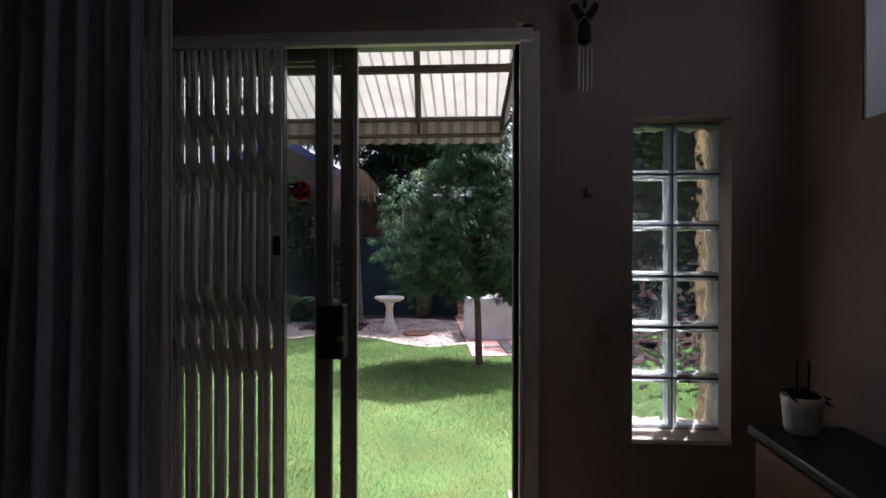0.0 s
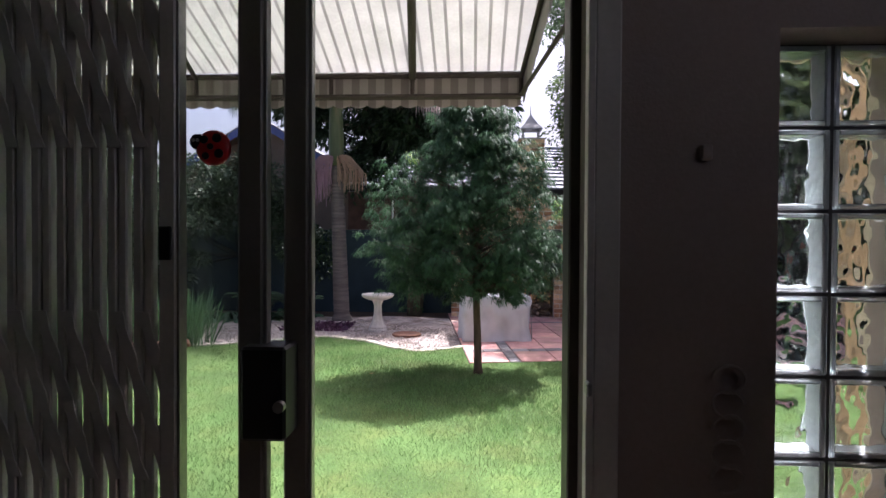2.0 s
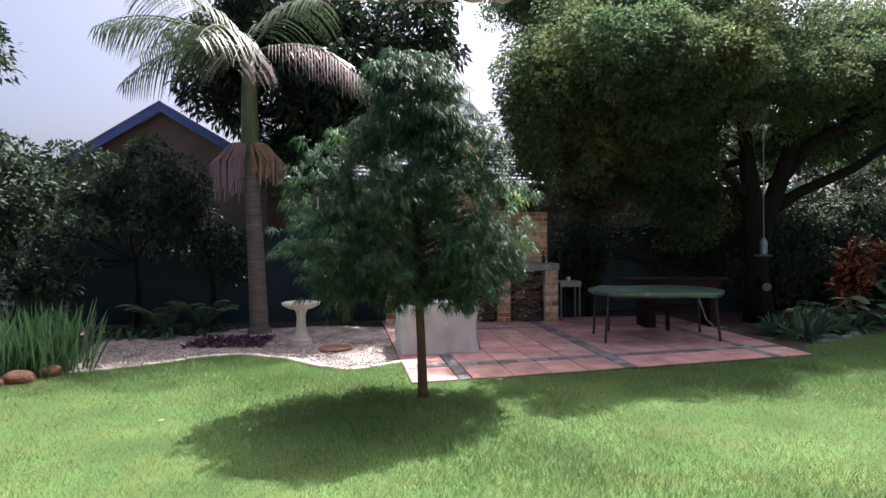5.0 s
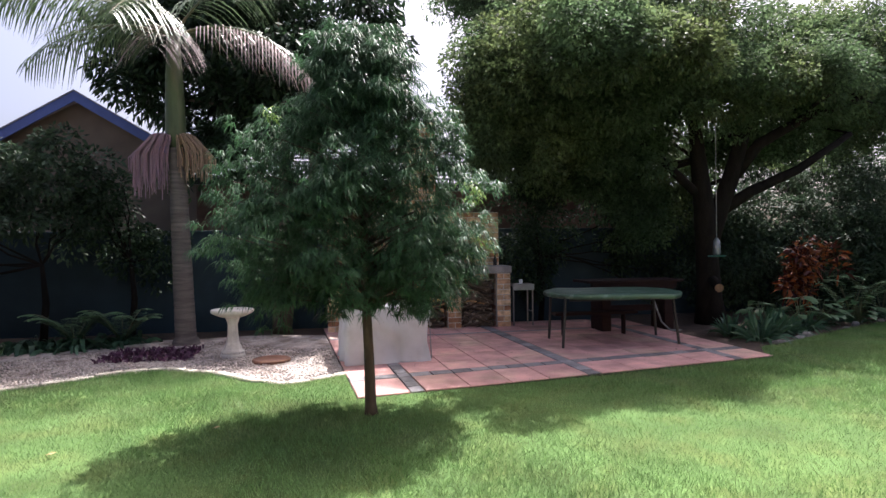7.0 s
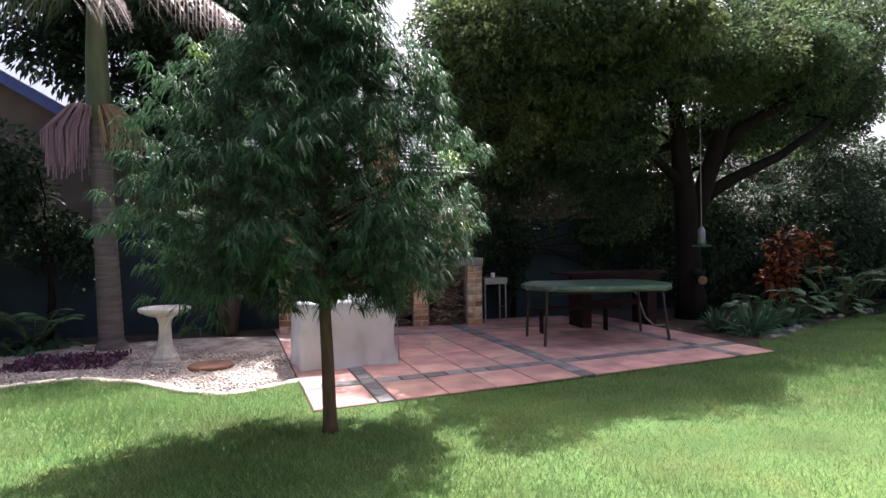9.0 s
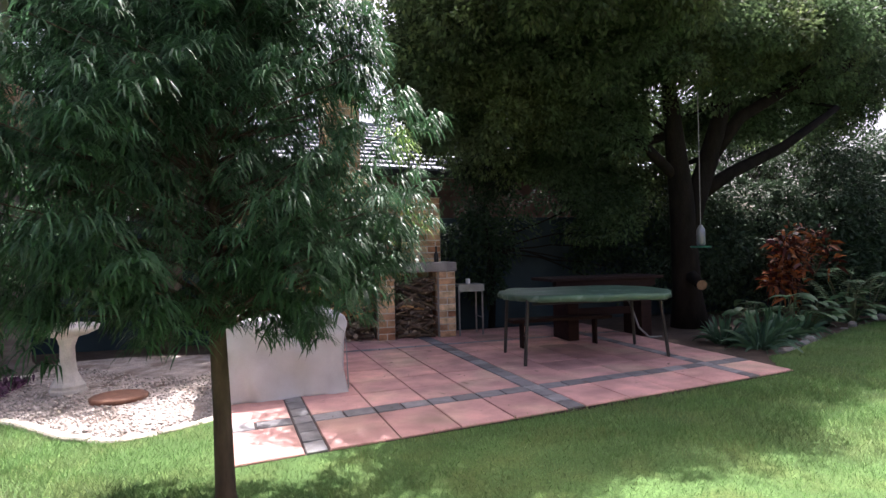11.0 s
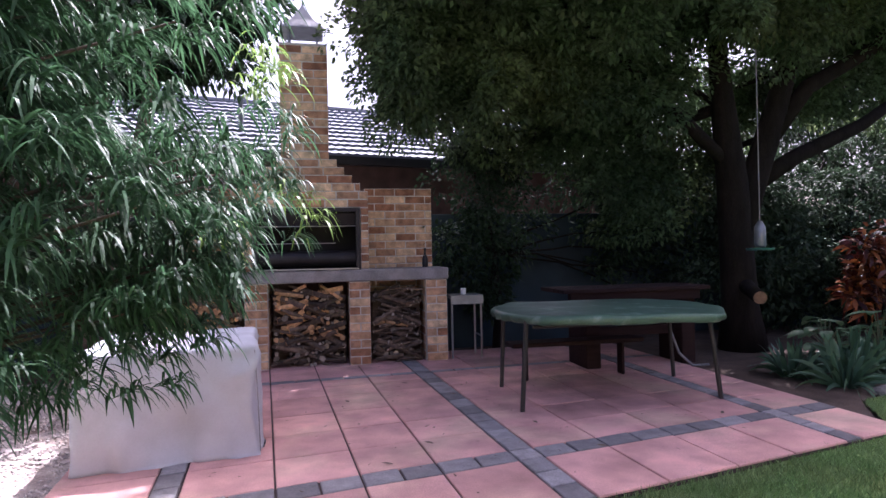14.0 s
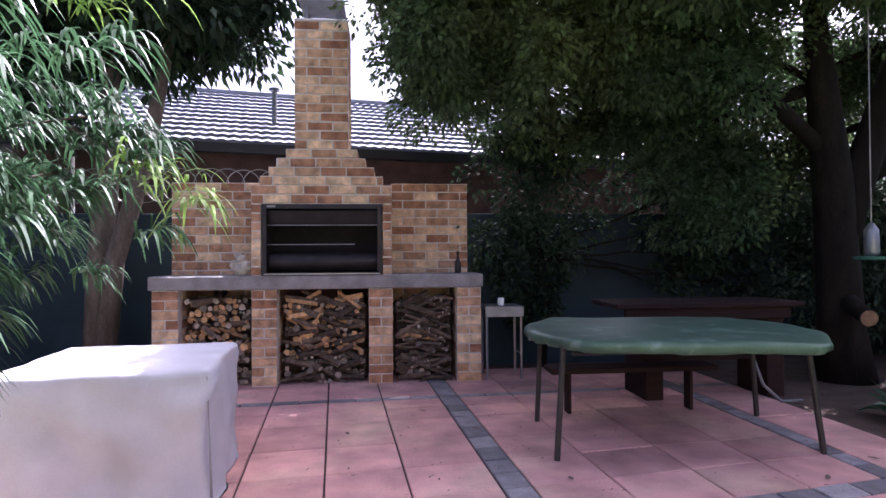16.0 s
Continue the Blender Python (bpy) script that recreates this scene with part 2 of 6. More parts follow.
def awning_cloth(name, pitch, edge, base, dark, through_light):
    m = material(name, base, 0.9, vary=0.06, fine=0.03, translucent=through_light)
    n, l = m.node_tree.nodes, m.node_tree.links
    geo = n.new("ShaderNodeNewGeometry")
    sep = n.new("ShaderNodeSeparateXYZ")
    l.new(geo.outputs["Position"], sep.inputs[0])
    wave = n.new("ShaderNodeMath")
    wave.operation = "PINGPONG"
    wave.inputs[1].default_value = pitch
    l.new(sep.outputs[0], wave.inputs[0])
    step = n.new("ShaderNodeMapRange")
    step.inputs["From Min"].default_value, step.inputs["From Max"].default_value = edge, edge + 0.002
    l.new(wave.outputs[0], step.inputs["Value"])
    mix = n.new("ShaderNodeMix")
    mix.data_type = "RGBA"
    mix.inputs["B"].default_value = (*dark, 1)
    hsv = next(x for x in n if x.bl_idname == "ShaderNodeHueSaturation")
    rgb = next(x for x in n if x.bl_idname == "ShaderNodeRGB")
    l.new(rgb.outputs[0], mix.inputs["A"])
    l.new(step.outputs[0], mix.inputs["Factor"])
    l.new(mix.outputs["Result"], hsv.inputs["Color"])
    return m


M_AWNING = awning_cloth("striped awning canvas", 0.033, 0.025, (0.76, 0.76, 0.74), (0.48, 0.48, 0.47), 0.42)
# Valance copy of the striped cloth: its shade is put into darker tones.
M_VALANCE = awning_cloth("shaded valance canvas", 0.042, 0.021, (0.33, 0.32, 0.30), (0.20, 0.19, 0.18), 0.2)


# ---------------------------------------------------------------- mesh building
class Mesh:
    """Collects vertices and faces, and links them as one mesh object."""

    def __init__(self):
        self.v, self.f = [], []

    def add(self, verts, faces):
        k = len(self.v)
        self.v += [tuple(p) for p in verts]
        self.f += [tuple(i + k for i in f) for f in faces]
        return self

    def box(self, x0, x1, y0, y1, z0, z1, c=0.004):
        """A box with chamfered edges."""
        c = min(c, (x1 - x0) / 3, (y1 - y0) / 3, (z1 - z0) / 3)
        lo, hi = (x0, y0, z0), (x1, y1, z1)
        verts, index = [], {}
        for corner in range(8):
            s = [(corner >> a) & 1 for a in range(3)]
            for axis in range(3):
                p = []
                for a in range(3):
                    e = hi[a] if s[a] else lo[a]
                    p.append(e if a == axis else e - c if s[a] else e + c)
                index[(tuple(s), axis)] = len(verts)
                verts.append(p)
        faces = []
        for axis in range(3):
            o = [a for a in range(3) if a != axis]
            for side in (0, 1):
                ring = []
                for i, j in ((0, 0), (1, 0), (1, 1), (0, 1)):
                    s = [0, 0, 0]
                    s[axis], s[o[0]], s[o[1]] = side, i, j
                    ring.append(index[(tuple(s), axis)])
                flip = (side == 1) == (axis == 1)
                faces.append(ring[::-1] if flip else ring)
            for i in (0, 1):
                for j in (0, 1):
                    s0, s1 = [0, 0, 0], [0, 0, 0]
                    s0[o[0]] = s1[o[0]] = i
                    s0[o[1]] = s1[o[1]] = j
                    s1[axis] = 1
                    a, b = tuple(s0), tuple(s1)
                    faces.append([index[(a, o[0])], index[(b, o[0])], index[(b, o[1])], index[(a, o[1])]])
        for corner in range(8):
            s = tuple((corner >> a) & 1 for a in range(3))
            faces.append([index[(s, 0)], index[(s, 1)], index[(s, 2)]])
        return self.add(verts, faces)

    def tube(self, path, radii, n=8, caps=True):
        """A round bar along a path."""
        path = [Vector(p) for p in path]
        if not hasattr(radii, "__len__"):
            radii = [radii] * len(path)
        k, side = len(self.v), None
        for i, p in enumerate(path):
            d = (path[min(i + 1, len(path) - 1)] - path[max(i - 1, 0)]).normalized()
            if side is None:
                side = d.orthogonal().normalized()
            side = (side - d * side.dot(d)).normalized()
            up = d.cross(side)
            for a in range(n):
                t = 2 * math.pi * a / n
                self.v.append(tuple(p + (side * math.cos(t) + up * math.sin(t)) * radii[i]))
        for i in range(len(path) - 1):
            for a in range(n):
                b = (a + 1) % n
                self.f.append((k + i * n + a, k + i * n + b, k + (i + 1) * n + b, k + (i + 1) * n + a))
        if caps:
            self.f.append(tuple(range(k + n - 1, k - 1, -1)))
            e = k + (len(path) - 1) * n
            self.f.append(tuple(range(e, e + n)))
        return self

    def lathe(self, profile, cx=0.0, cy=0.0, n=28):
        """A turned shape from (radius, height) pairs."""
        k = len(self.v)
        for r, z in profile:
            for a in range(n):
                t = 2 * math.pi * a / n
                self.v.append((cx + r * math.cos(t), cy + r * math.sin(t), z))
        for i in range(len(profile) - 1):
            for a in range(n):
                b = (a + 1) % n
                self.f.append((k + i * n + a, k + i * n + b, k + (i + 1) * n + b, k + (i + 1) * n + a))
        self.f.append(tuple(range(k + n - 1, k - 1, -1)))
        e = k + (len(profile) - 1) * n
        self.f.append(tuple(range(e, e + n)))
        return self

    def data(self, name, mat, smooth=False):
        me = bpy.data.meshes.new(name)
        me.from_pydata(self.v, [], self.f)
        me.materials.append(mat)
        if smooth:
            me.polygons.foreach_set("use_smooth", [True] * len(me.polygons))
        me.update()
        return me


def part(name, mesh, mat, parent=None, label="", smooth=False):
    """Links a mesh as one object, under its thing or part when given."""
    ob = new(name, mesh if isinstance(mesh, bpy.types.Mesh) else mesh.data(name, mat, smooth))
    if parent is not None:
        ob.parent = parent
        ob.matrix_parent_inverse = parent.matrix_basis.inverted()
    return tagged(ob, label)


def thing(name, at, label, category, group="", kind=""):
    ob = new(name)
    ob.empty_display_size = 0.1
    ob.matrix_basis = Matrix.Translation(at)
    return tagged(ob, label, category, group, kind)


def solid(name, mesh, mat, label, category, group="", kind="", smooth=False):
    ob = new(name, mesh.data(name, mat, smooth))
    return tagged(ob, label, category, group, kind)


def structure(name, mesh, mat, label, smooth=False):
    return solid(name, mesh, mat, label, name.split("_")[0], kind="structure", smooth=smooth)


def soup(name, verts, faces, mat):
    """A mesh of very many small faces, from arrays."""
    me = bpy.data.meshes.new(name)
    nv, nf, k = len(verts), len(faces), faces.shape[1]
    me.vertices.add(nv)
    me.vertices.foreach_set("co", np.ascontiguousarray(verts, dtype=np.float32).ravel())
    me.loops.add(nf * k)
    me.loops.foreach_set("vertex_index", np.ascontiguousarray(faces, dtype=np.int32).ravel())
    me.polygons.add(nf)
    me.polygons.foreach_set("loop_start", np.arange(0, nf * k, k, dtype=np.int32))
    me.update(calc_edges=True)
    me.materials.append(mat)
    return me


rng = np.random.default_rng(7)


def unit(a):
    return a / np.maximum(np.linalg.norm(a, axis=1, keepdims=True), 1e-9)


def leaf_soup(name, at, way, length, width, mat, droop=0.0, segments=1, seed_up=0.6):
    """Leaves at points, each pointing its way: pointed blades that are creased and droop along their length."""
    n = len(at)
    way = unit(way)
    up = rng.normal(0, 1, (n, 3)) * (1 - seed_up) + np.array([0, 0, 1]) * seed_up
    side = unit(np.cross(way, up))
    length = np.broadcast_to(length, (n,))[:, None]
    width = np.broadcast_to(width, (n,))[:, None]
    if segments == 1:
        mid = at + way * length * 0.45 - np.array([0, 0, 1]) * length * droop * 0.2
        tip = at + way * length - np.array([0, 0, 1]) * length * droop
        verts = np.stack([at, mid - side * width / 2, tip, mid + side * width / 2], 1).reshape(-1, 3)
        faces = np.arange(n * 4).reshape(n, 4)
        return soup(name, verts, faces, mat)
    rows = []
    shape = np.sin(np.linspace(0.12, 1.0, segments + 1) * np.pi) ** 0.6
    shape[-1] = 0.06
    for i in range(segments + 1):
        s = i / segments
        p = at + way * length * s * (1 - 0.25 * droop * s) - np.array([0, 0, 1]) * length * droop * s * s
        rows += [p - side * width / 2 * shape[i], p + side * width / 2 * shape[i]]
    verts = np.stack(rows, 1).reshape(-1, 3)
    k = 2 * (segments + 1)
    base = (np.arange(n) * k)[:, None]
    faces = np.concatenate([base + np.array([2 * i, 2 * i + 1, 2 * i + 3, 2 * i + 2]) for i in range(segments)])
    return soup(name, verts, faces, mat)


def clump_points(centres, per, spread):
    """Points scattered round clump centres."""
    c = np.repeat(np.asarray(centres), per, 0)
    off = unit(rng.normal(0, 1, c.shape)) * (rng.random((len(c), 1)) ** 0.5) * spread
    return c + off, off


# ---------------------------------------------------------------- ground
LAWN_Z, PAVE_Z, FLOOR_Z = -0.025, 0.0, 0.12
structure("ground", Mesh().add([(-400, -400, -0.09), (400, -400, -0.09), (400, 600, -0.09), (-400, 600, -0.09)], [(0, 1, 2, 3)]), M_SOIL, "bare brown garden soil under the beds")


def lawn_edge_left(y):
    return -4.75 + 0.25 * math.sin(y * 1.3) - 0.05 * (y - 6)


def gravel_edge(x):
    """The far edge of the lawn, along the gravel and the paving."""
    if x < 0.12:
        return float(np.interp(x, [-4.8, -3.43, -3.09, -2.58, -2.07, -1.49, -0.89, -0.47, -0.12, 0.12], [8.7, 9.18, 9.36, 9.82, 9.96, 9.67, 9.02, 8.85, 9.05, 9.3]))
    if x < 5.4:
        return 8.045 + 0.199 * (x - 0.18) + 0.012
    return float(np.interp(x, [5.4, 5.75, 6.03, 8.39, 10.5, 16], [9.3, 9.8, 9.85, 11.1, 12.0, 14.2]))


lawn_xs = [-4.8 + 0.1 * i for i in range(170)]
lawn_mesh = Mesh()
lv = []
for x in lawn_xs:
    far = gravel_edge(x)
    lv += [(x, 2.95 + (far - 2.95) * j / 8, LAWN_Z + 0.012 * math.sin(x * 1.1 + j * 0.9)) for j in range(9)]
lawn_mesh.add(lv, [(9 * i + j, 9 * (i + 1) + j, 9 * (i + 1) + j + 1, 9 * i + j + 1) for i in range(len(lawn_xs) - 1) for j in range(8)])
structure("lawn_ground", lawn_mesh, M_LAWN, "mown green lawn turf", smooth=True)

count = 480000
gx = rng.uniform(-4.8, 9.5, count)
gy = 3.2 + rng.random(count) ** 0.85 * 8.4
far = np.array([gravel_edge(x) for x in np.linspace(-4.8, 9.5, 400)])
keep = gy < np.interp(gx, np.linspace(-4.8, 9.5, 400), far) - 0.01 + rng.normal(0, 0.018, count)
gx, gy = gx[keep], gy[keep]
root = np.stack([gx, gy, np.full(len(gx), LAWN_Z - 0.012)], 1)
lean = rng.normal(0, 0.7, (len(gx), 2))
tall = rng.uniform(0.020, 0.046, len(gx))
tip = root + np.stack([lean[:, 0] * tall, lean[:, 1] * tall, tall + 0.012], 1)
turn = rng.uniform(0, np.pi, len(gx))
across = np.stack([np.cos(turn), np.sin(turn), np.zeros(len(gx))], 1) * rng.uniform(0.002, 0.0038, len(gx))[:, None]
blades = np.stack([root - across, root + across, tip], 1).reshape(-1, 3)
grass = new("grass", soup("grass", blades, np.arange(len(blades)).reshape(-1, 3), M_BLADE))
tagged(grass, "short dense green grass of the mown lawn", "grass", kind="stuff")

# gravel bed
gm = Mesh()
gxs = [-4.6 + 0.12 * i for i in range(41)]
gv = []
for x in gxs:
    near = gravel_edge(min(x, 0.11))
    gv += [(x, near + (12.6 - near) * j / 6, -0.035 + 0.014 * math.sin(3 * x + 2 * j)) for j in range(7)]
gm.add(gv, [(7 * i + j, 7 * (i + 1) + j, 7 * (i + 1) + j + 1, 7 * i + j + 1) for i in range(len(gxs) - 1) for j in range(6)])
structure("gravel_ground", gm, M_GRAVEL, "pale gravel bed behind the lawn edge", smooth=True)

count = 6500
sx = rng.uniform(-4.4, 0.15, count)
sy = np.array([gravel_edge(min(x, 0.11)) for x in sx]) + 0.05 + rng.random(count) ** 1.4 * 2.2
size = rng.uniform(0.007, 0.02, count)
octa = np.array([(1, 0, 0), (-1, 0, 0), (0, 1, 0), (0, -1, 0), (0, 0, 0.7), (0, 0, -0.7)])
faces8 = np.array([(0, 2, 4), (2, 1, 4), (1, 3, 4), (3, 0, 4), (2, 0, 5), (1, 2, 5), (3, 1, 5), (0, 3, 5)])
stones = octa[None] * size[:, None, None] * rng.uniform(0.6, 1.3, (count, 6, 1)) + np.stack([sx, sy, np.full(count, -0.026)], 1)[:, None]
pebbles = new("gravel", soup("gravel", stones.reshape(-1, 3), (faces8[None] + 6 * np.arange(count)[:, None, None]).reshape(-1, 3), M_STONE))
tagged(pebbles, "loose pale gravel stones with darker chips", "gravel", kind="stuff")

# edging stones between lawn and gravel
edging = thing("lawn_edging", (-1.5, 9.4, -0.05), "curved row of pale cement edging stones between lawn and gravel", "edging", kind="structure")
x = -4.5
while x < 0.0:
    step = random.uniform(0.16, 0.26)
    a, b = Vector((x, gravel_edge(x) + 0.03, 0)), Vector((x + step, gravel_edge(min(x + step, 0.1)) + 0.03, 0))
    d = b - a
    stone = part("edging_stone", Mesh().box(-d.length / 2 + 0.006, d.length / 2 - 0.006, -0.045, 0.045, -0.07, random.uniform(-0.012, 0.006), 0.012), M_EDGING)
    stone.parent = edging
    stone.matrix_parent_inverse = edging.matrix_basis.inverted()
    stone.matrix_basis = Matrix.Translation((a + b) / 2) @ Matrix.Rotation(math.atan2(d.y, d.x), 4, "Z")
    x += step
x = 5.75
while x < 10.5:
    step = random.uniform(0.2, 0.34)
    if random.random() < 0.45:
        x += step
        continue
    stone = part("edging_stone", Mesh().box(-step / 2 + 0.02, step / 2 - random.uniform(0.03, 0.12), -0.06, 0.05, -0.07, random.uniform(-0.03, 0.045), 0.025), M_CONC)
    stone.parent = edging
    stone.matrix_parent_inverse = edging.matrix_basis.inverted()
    stone.matrix_basis = pose(x + step / 2, gravel_edge(x + step / 2) + 0.09, 0, 0, 0, 25 + random.uniform(-20, 20))
    x += step


# ---------------------------------------------------------------- house shell
W0, W1 = 1.95, 2.20
DL, DR, DT = -1.45, 0.53, 2.374
BX0, BX1, BZ0, BZ1 = 0.895, 1.25, 0.825, 2.01
RW = 1.5
wall = Mesh()
wall.box(-2.6, DL, W0, W1, -0.1, 3.0, 0)
wall.box(DL, DR, W0, W1, DT, 3.0, 0)
wall.box(DR, BX0, W0, W1, -0.1, 3.0, 0)
wall.box(BX0, BX1, W0, W1, -0.1, BZ0, 0)
wall.box(BX0, BX1, W0, W1, BZ1, 3.0, 0)
wall.box(BX1, RW + 0.22, W0, W1, -0.1, 3.0, 0)
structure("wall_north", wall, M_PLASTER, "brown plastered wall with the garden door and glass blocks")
out = Mesh()
for x0, x1, z0, z1 in ((-9, DL, -0.1, 3.0), (DR, BX0, -0.1, 3.0), (BX0, BX1, -0.1, BZ0), (BX0, BX1, BZ1, 3.0), (BX1, 9, -0.1, 3.0), (DL, DR, DT, 3.0)):
    out.box(x0, x1, W1, W1 + 0.02, z0, z1, 0)
structure("wall_outside", out, M_OUTPLASTER, "beige plastered outside face of the house")
east = Mesh()
east.box(RW, RW + 0.22, -3.0, W0, 0, 1.92, 0)
east.box(RW, RW + 0.22, -3.0, W0, 2.55, 3.0, 0)
east.box(RW, RW + 0.22, 1.615, W0, 1.92, 2.55, 0)
east.box(RW, RW + 0.22, -3.0, 0.5, 1.92, 2.55, 0)
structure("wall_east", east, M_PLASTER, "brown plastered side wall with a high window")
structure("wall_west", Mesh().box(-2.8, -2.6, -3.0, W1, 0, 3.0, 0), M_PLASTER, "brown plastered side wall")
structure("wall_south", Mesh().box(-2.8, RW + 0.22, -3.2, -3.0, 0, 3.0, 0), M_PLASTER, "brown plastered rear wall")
structure("floor", Mesh().box(-2.8, RW + 0.22, -3.2, W1, -0.1, FLOOR_Z, 0), M_FLOOR_IN, "brown tiled room floor")
structure("ceiling", Mesh().box(-2.8, RW + 0.22, -3.2, W1 + 0.02, 2.62, 2.72, 0), M_CEIL, "plain pale ceiling")
structure("roof", Mesh().box(-9, 9, -3.4, W1 + 0.03, 3.0, 3.12, 0), M_CONC, "flat house roof edge")
structure("step_pavement", Mesh().box(-3.0, 3.5, W1 + 0.02, 2.95, -0.1, 0.05, 0.01), M_CONC, "low cement step outside the door")
hw = thing("window_2", (RW + 0.1, 1.05, 1.92), "small high side window with pale reveal", "window", kind="structure")
hwf = Mesh()
hwf.box(RW + 0.12, RW + 0.16, 1.575, 1.615, 1.92, 2.55)
hwf.box(RW + 0.12, RW + 0.16, 0.5, 0.54, 1.92, 2.55)
hwf.box(RW + 0.12, RW + 0.16, 0.54, 1.575, 1.92, 1.96)
hwf.box(RW + 0.12, RW + 0.16, 0.54, 1.575, 2.51, 2.55)
part("window_frame", hwf, M_WHITE, hw)
hp = part("pane", Mesh().box(RW + 0.135, RW + 0.141, 0.54, 1.575, 1.96, 2.51, 0), M_PANE, hw)
hp.visible_shadow = False
part("window_reveal", Mesh().box(RW + 0.004, RW + 0.12, 1.600, 1.612, 1.925, 2.545, 0.001), M_WHITE, hw)

# door frame
frame_door = thing("door_1", (0, W0, FLOOR_Z), "bronze aluminium sliding garden door standing open in a grey frame", "door", kind="structure")
part("door_trim", Mesh().box(0.4945, 0.552, W0 - 0.012, W0 + 0.02, FLOOR_Z, 2.335, 0.004), M_TRIM, frame_door, "grey painted timber trim")
part("door_trim", Mesh().box(DL - 0.06, 0.517, 1.80, 1.835, 2.255, 2.30, 0.006), M_TRIM, frame_door, "grey painted timber trim")
part("door_trim", Mesh().box(0.478, 0.494, W0 - 0.02, W0 + 0.018, FLOOR_Z, 2.30, 0.002), M_TRIM, frame_door, "thin white metal edging strip")
part("door_latch", Mesh().box(0.474, 0.486, W0 - 0.05, W0 - 0.016, 1.205, 1.235, 0.004), M_ALU_EDGE, frame_door)
part("door_jamb", Mesh().box(0.463, 0.529, 2.09, 2.19, FLOOR_Z, 2.372, 0.004), M_BRONZE, frame_door)
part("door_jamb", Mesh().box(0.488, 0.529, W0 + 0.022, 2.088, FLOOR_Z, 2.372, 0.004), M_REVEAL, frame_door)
part("door_jamb", Mesh().box(DL + 0.002, DL + 0.045, 1.84, W0 + 0.11, FLOOR_Z, 2.276, 0.004), M_ALU, frame_door)
part("door_head", Mesh().box(DL + 0.045, 0.463, 1.84, W0 + 0.02, 2.277, 2.295, 0.003), M_ALU, frame_door)
# Added filler strip: hides the lit lintel underside, coloured like the wall.
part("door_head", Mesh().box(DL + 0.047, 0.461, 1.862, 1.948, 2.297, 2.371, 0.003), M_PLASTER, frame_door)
part("door_track", Mesh().box(DL + 0.045, 0.463, 1.84, W0 + 0.02, FLOOR_Z, FLOOR_Z + 0.03, 0.004), M_ALU, frame_door)


def panel(name, x0, x1, y, lock):
    top = 2.275
    p = part(name, Mesh().box(x0, x0 + 0.055, y, y + 0.035, FLOOR_Z + 0.03, top, 0.005), M_ALU, frame_door)
    part("stile", Mesh().box(x1 - 0.055, x1, y, y + 0.035, FLOOR_Z + 0.03, top, 0.005), M_ALU, p)
    part("stile_edge", Mesh().box(x1 + 0.0005, x1 + 0.008, y + 0.004, y + 0.03, FLOOR_Z + 0.03, top, 0.001), M_ALU_EDGE, p, "pale worn metal edge")
    part("rail", Mesh().box(x0 + 0.055, x1 - 0.055, y, y + 0.035, FLOOR_Z + 0.03, FLOOR_Z + 0.11, 0.005), M_ALU, p)
    part("rail", Mesh().box(x0 + 0.055, x1 - 0.055, y, y + 0.035, 2.212, top, 0.005), M_ALU, p)
    g = part("pane", Mesh().box(x0 + 0.055, x1 - 0.055, y + 0.014, y + 0.02, FLOOR_Z + 0.11, 2.212, 0), M_PANE, p)
    g.visible_shadow = False
    if lock:
        part("lock_box", Mesh().box(x1 - 0.115, x1 - 0.02, y - 0.095, y - 0.001, 1.125, 1.32, 0.006), M_BLACK, p, "black plastic lock box")
        part("lock_cylinder", Mesh().tube([(x1 - 0.03, y - 0.11, 1.2), (x1 - 0.03, y - 0.094, 1.2)], 0.012, 12), M_ALU_EDGE, p)


panel("sliding_leaf", -1.12, -0.136, 1.900, True)
panel("fixed_leaf", DL + 0.046, -0.218, 1.846, False)

# folded trellis security gate
gate = thing("security_gate", (-0.6, 1.84, FLOOR_Z), "grey folding trellis security gate pushed half open inside the door", "gate")
gy0 = 1.785
part("gate_track", Mesh().box(DL, 0.47, gy0 - 0.02, gy0 + 0.014, 2.238, 2.254, 0.003), M_GATE, gate)
part("gate_post", Mesh().box(-0.402, -0.366, gy0 - 0.018, gy0 + 0.018, FLOOR_Z + 0.001, 2.237, 0.004), M_GATE, gate)
part("gate_edge", Mesh().box(-0.3655, -0.360, gy0 - 0.016, gy0 + 0.016, FLOOR_Z + 0.001, 2.237, 0.001), M_ALU_EDGE, gate, "pale worn steel edge")
part("keeper", Mesh().box(-0.398, -0.372, gy0 - 0.026, gy0 - 0.019, 1.50, 1.567, 0.004), M_BLACK, gate, "black lock keeper")
bars, gap = 10, 0.0535
upright = Mesh()
upright.box(-0.0205, -0.0015, -0.011, 0.011, FLOOR_Z + 0.03, 2.237, 0.003)
upright.box(0.0015, 0.0205, -0.011, 0.011, FLOOR_Z + 0.03, 2.237, 0.003)
upright_data = upright.data("upright", M_GATE)
for i in range(bars):
    ob = part("upright", upright_data, None, gate)
    ob.matrix_parent_inverse = Matrix.Identity(4)
    ob.matrix_basis = Matrix.Translation((-0.438 - gap * i + 0.6, gy0 - 1.84, -FLOOR_Z))


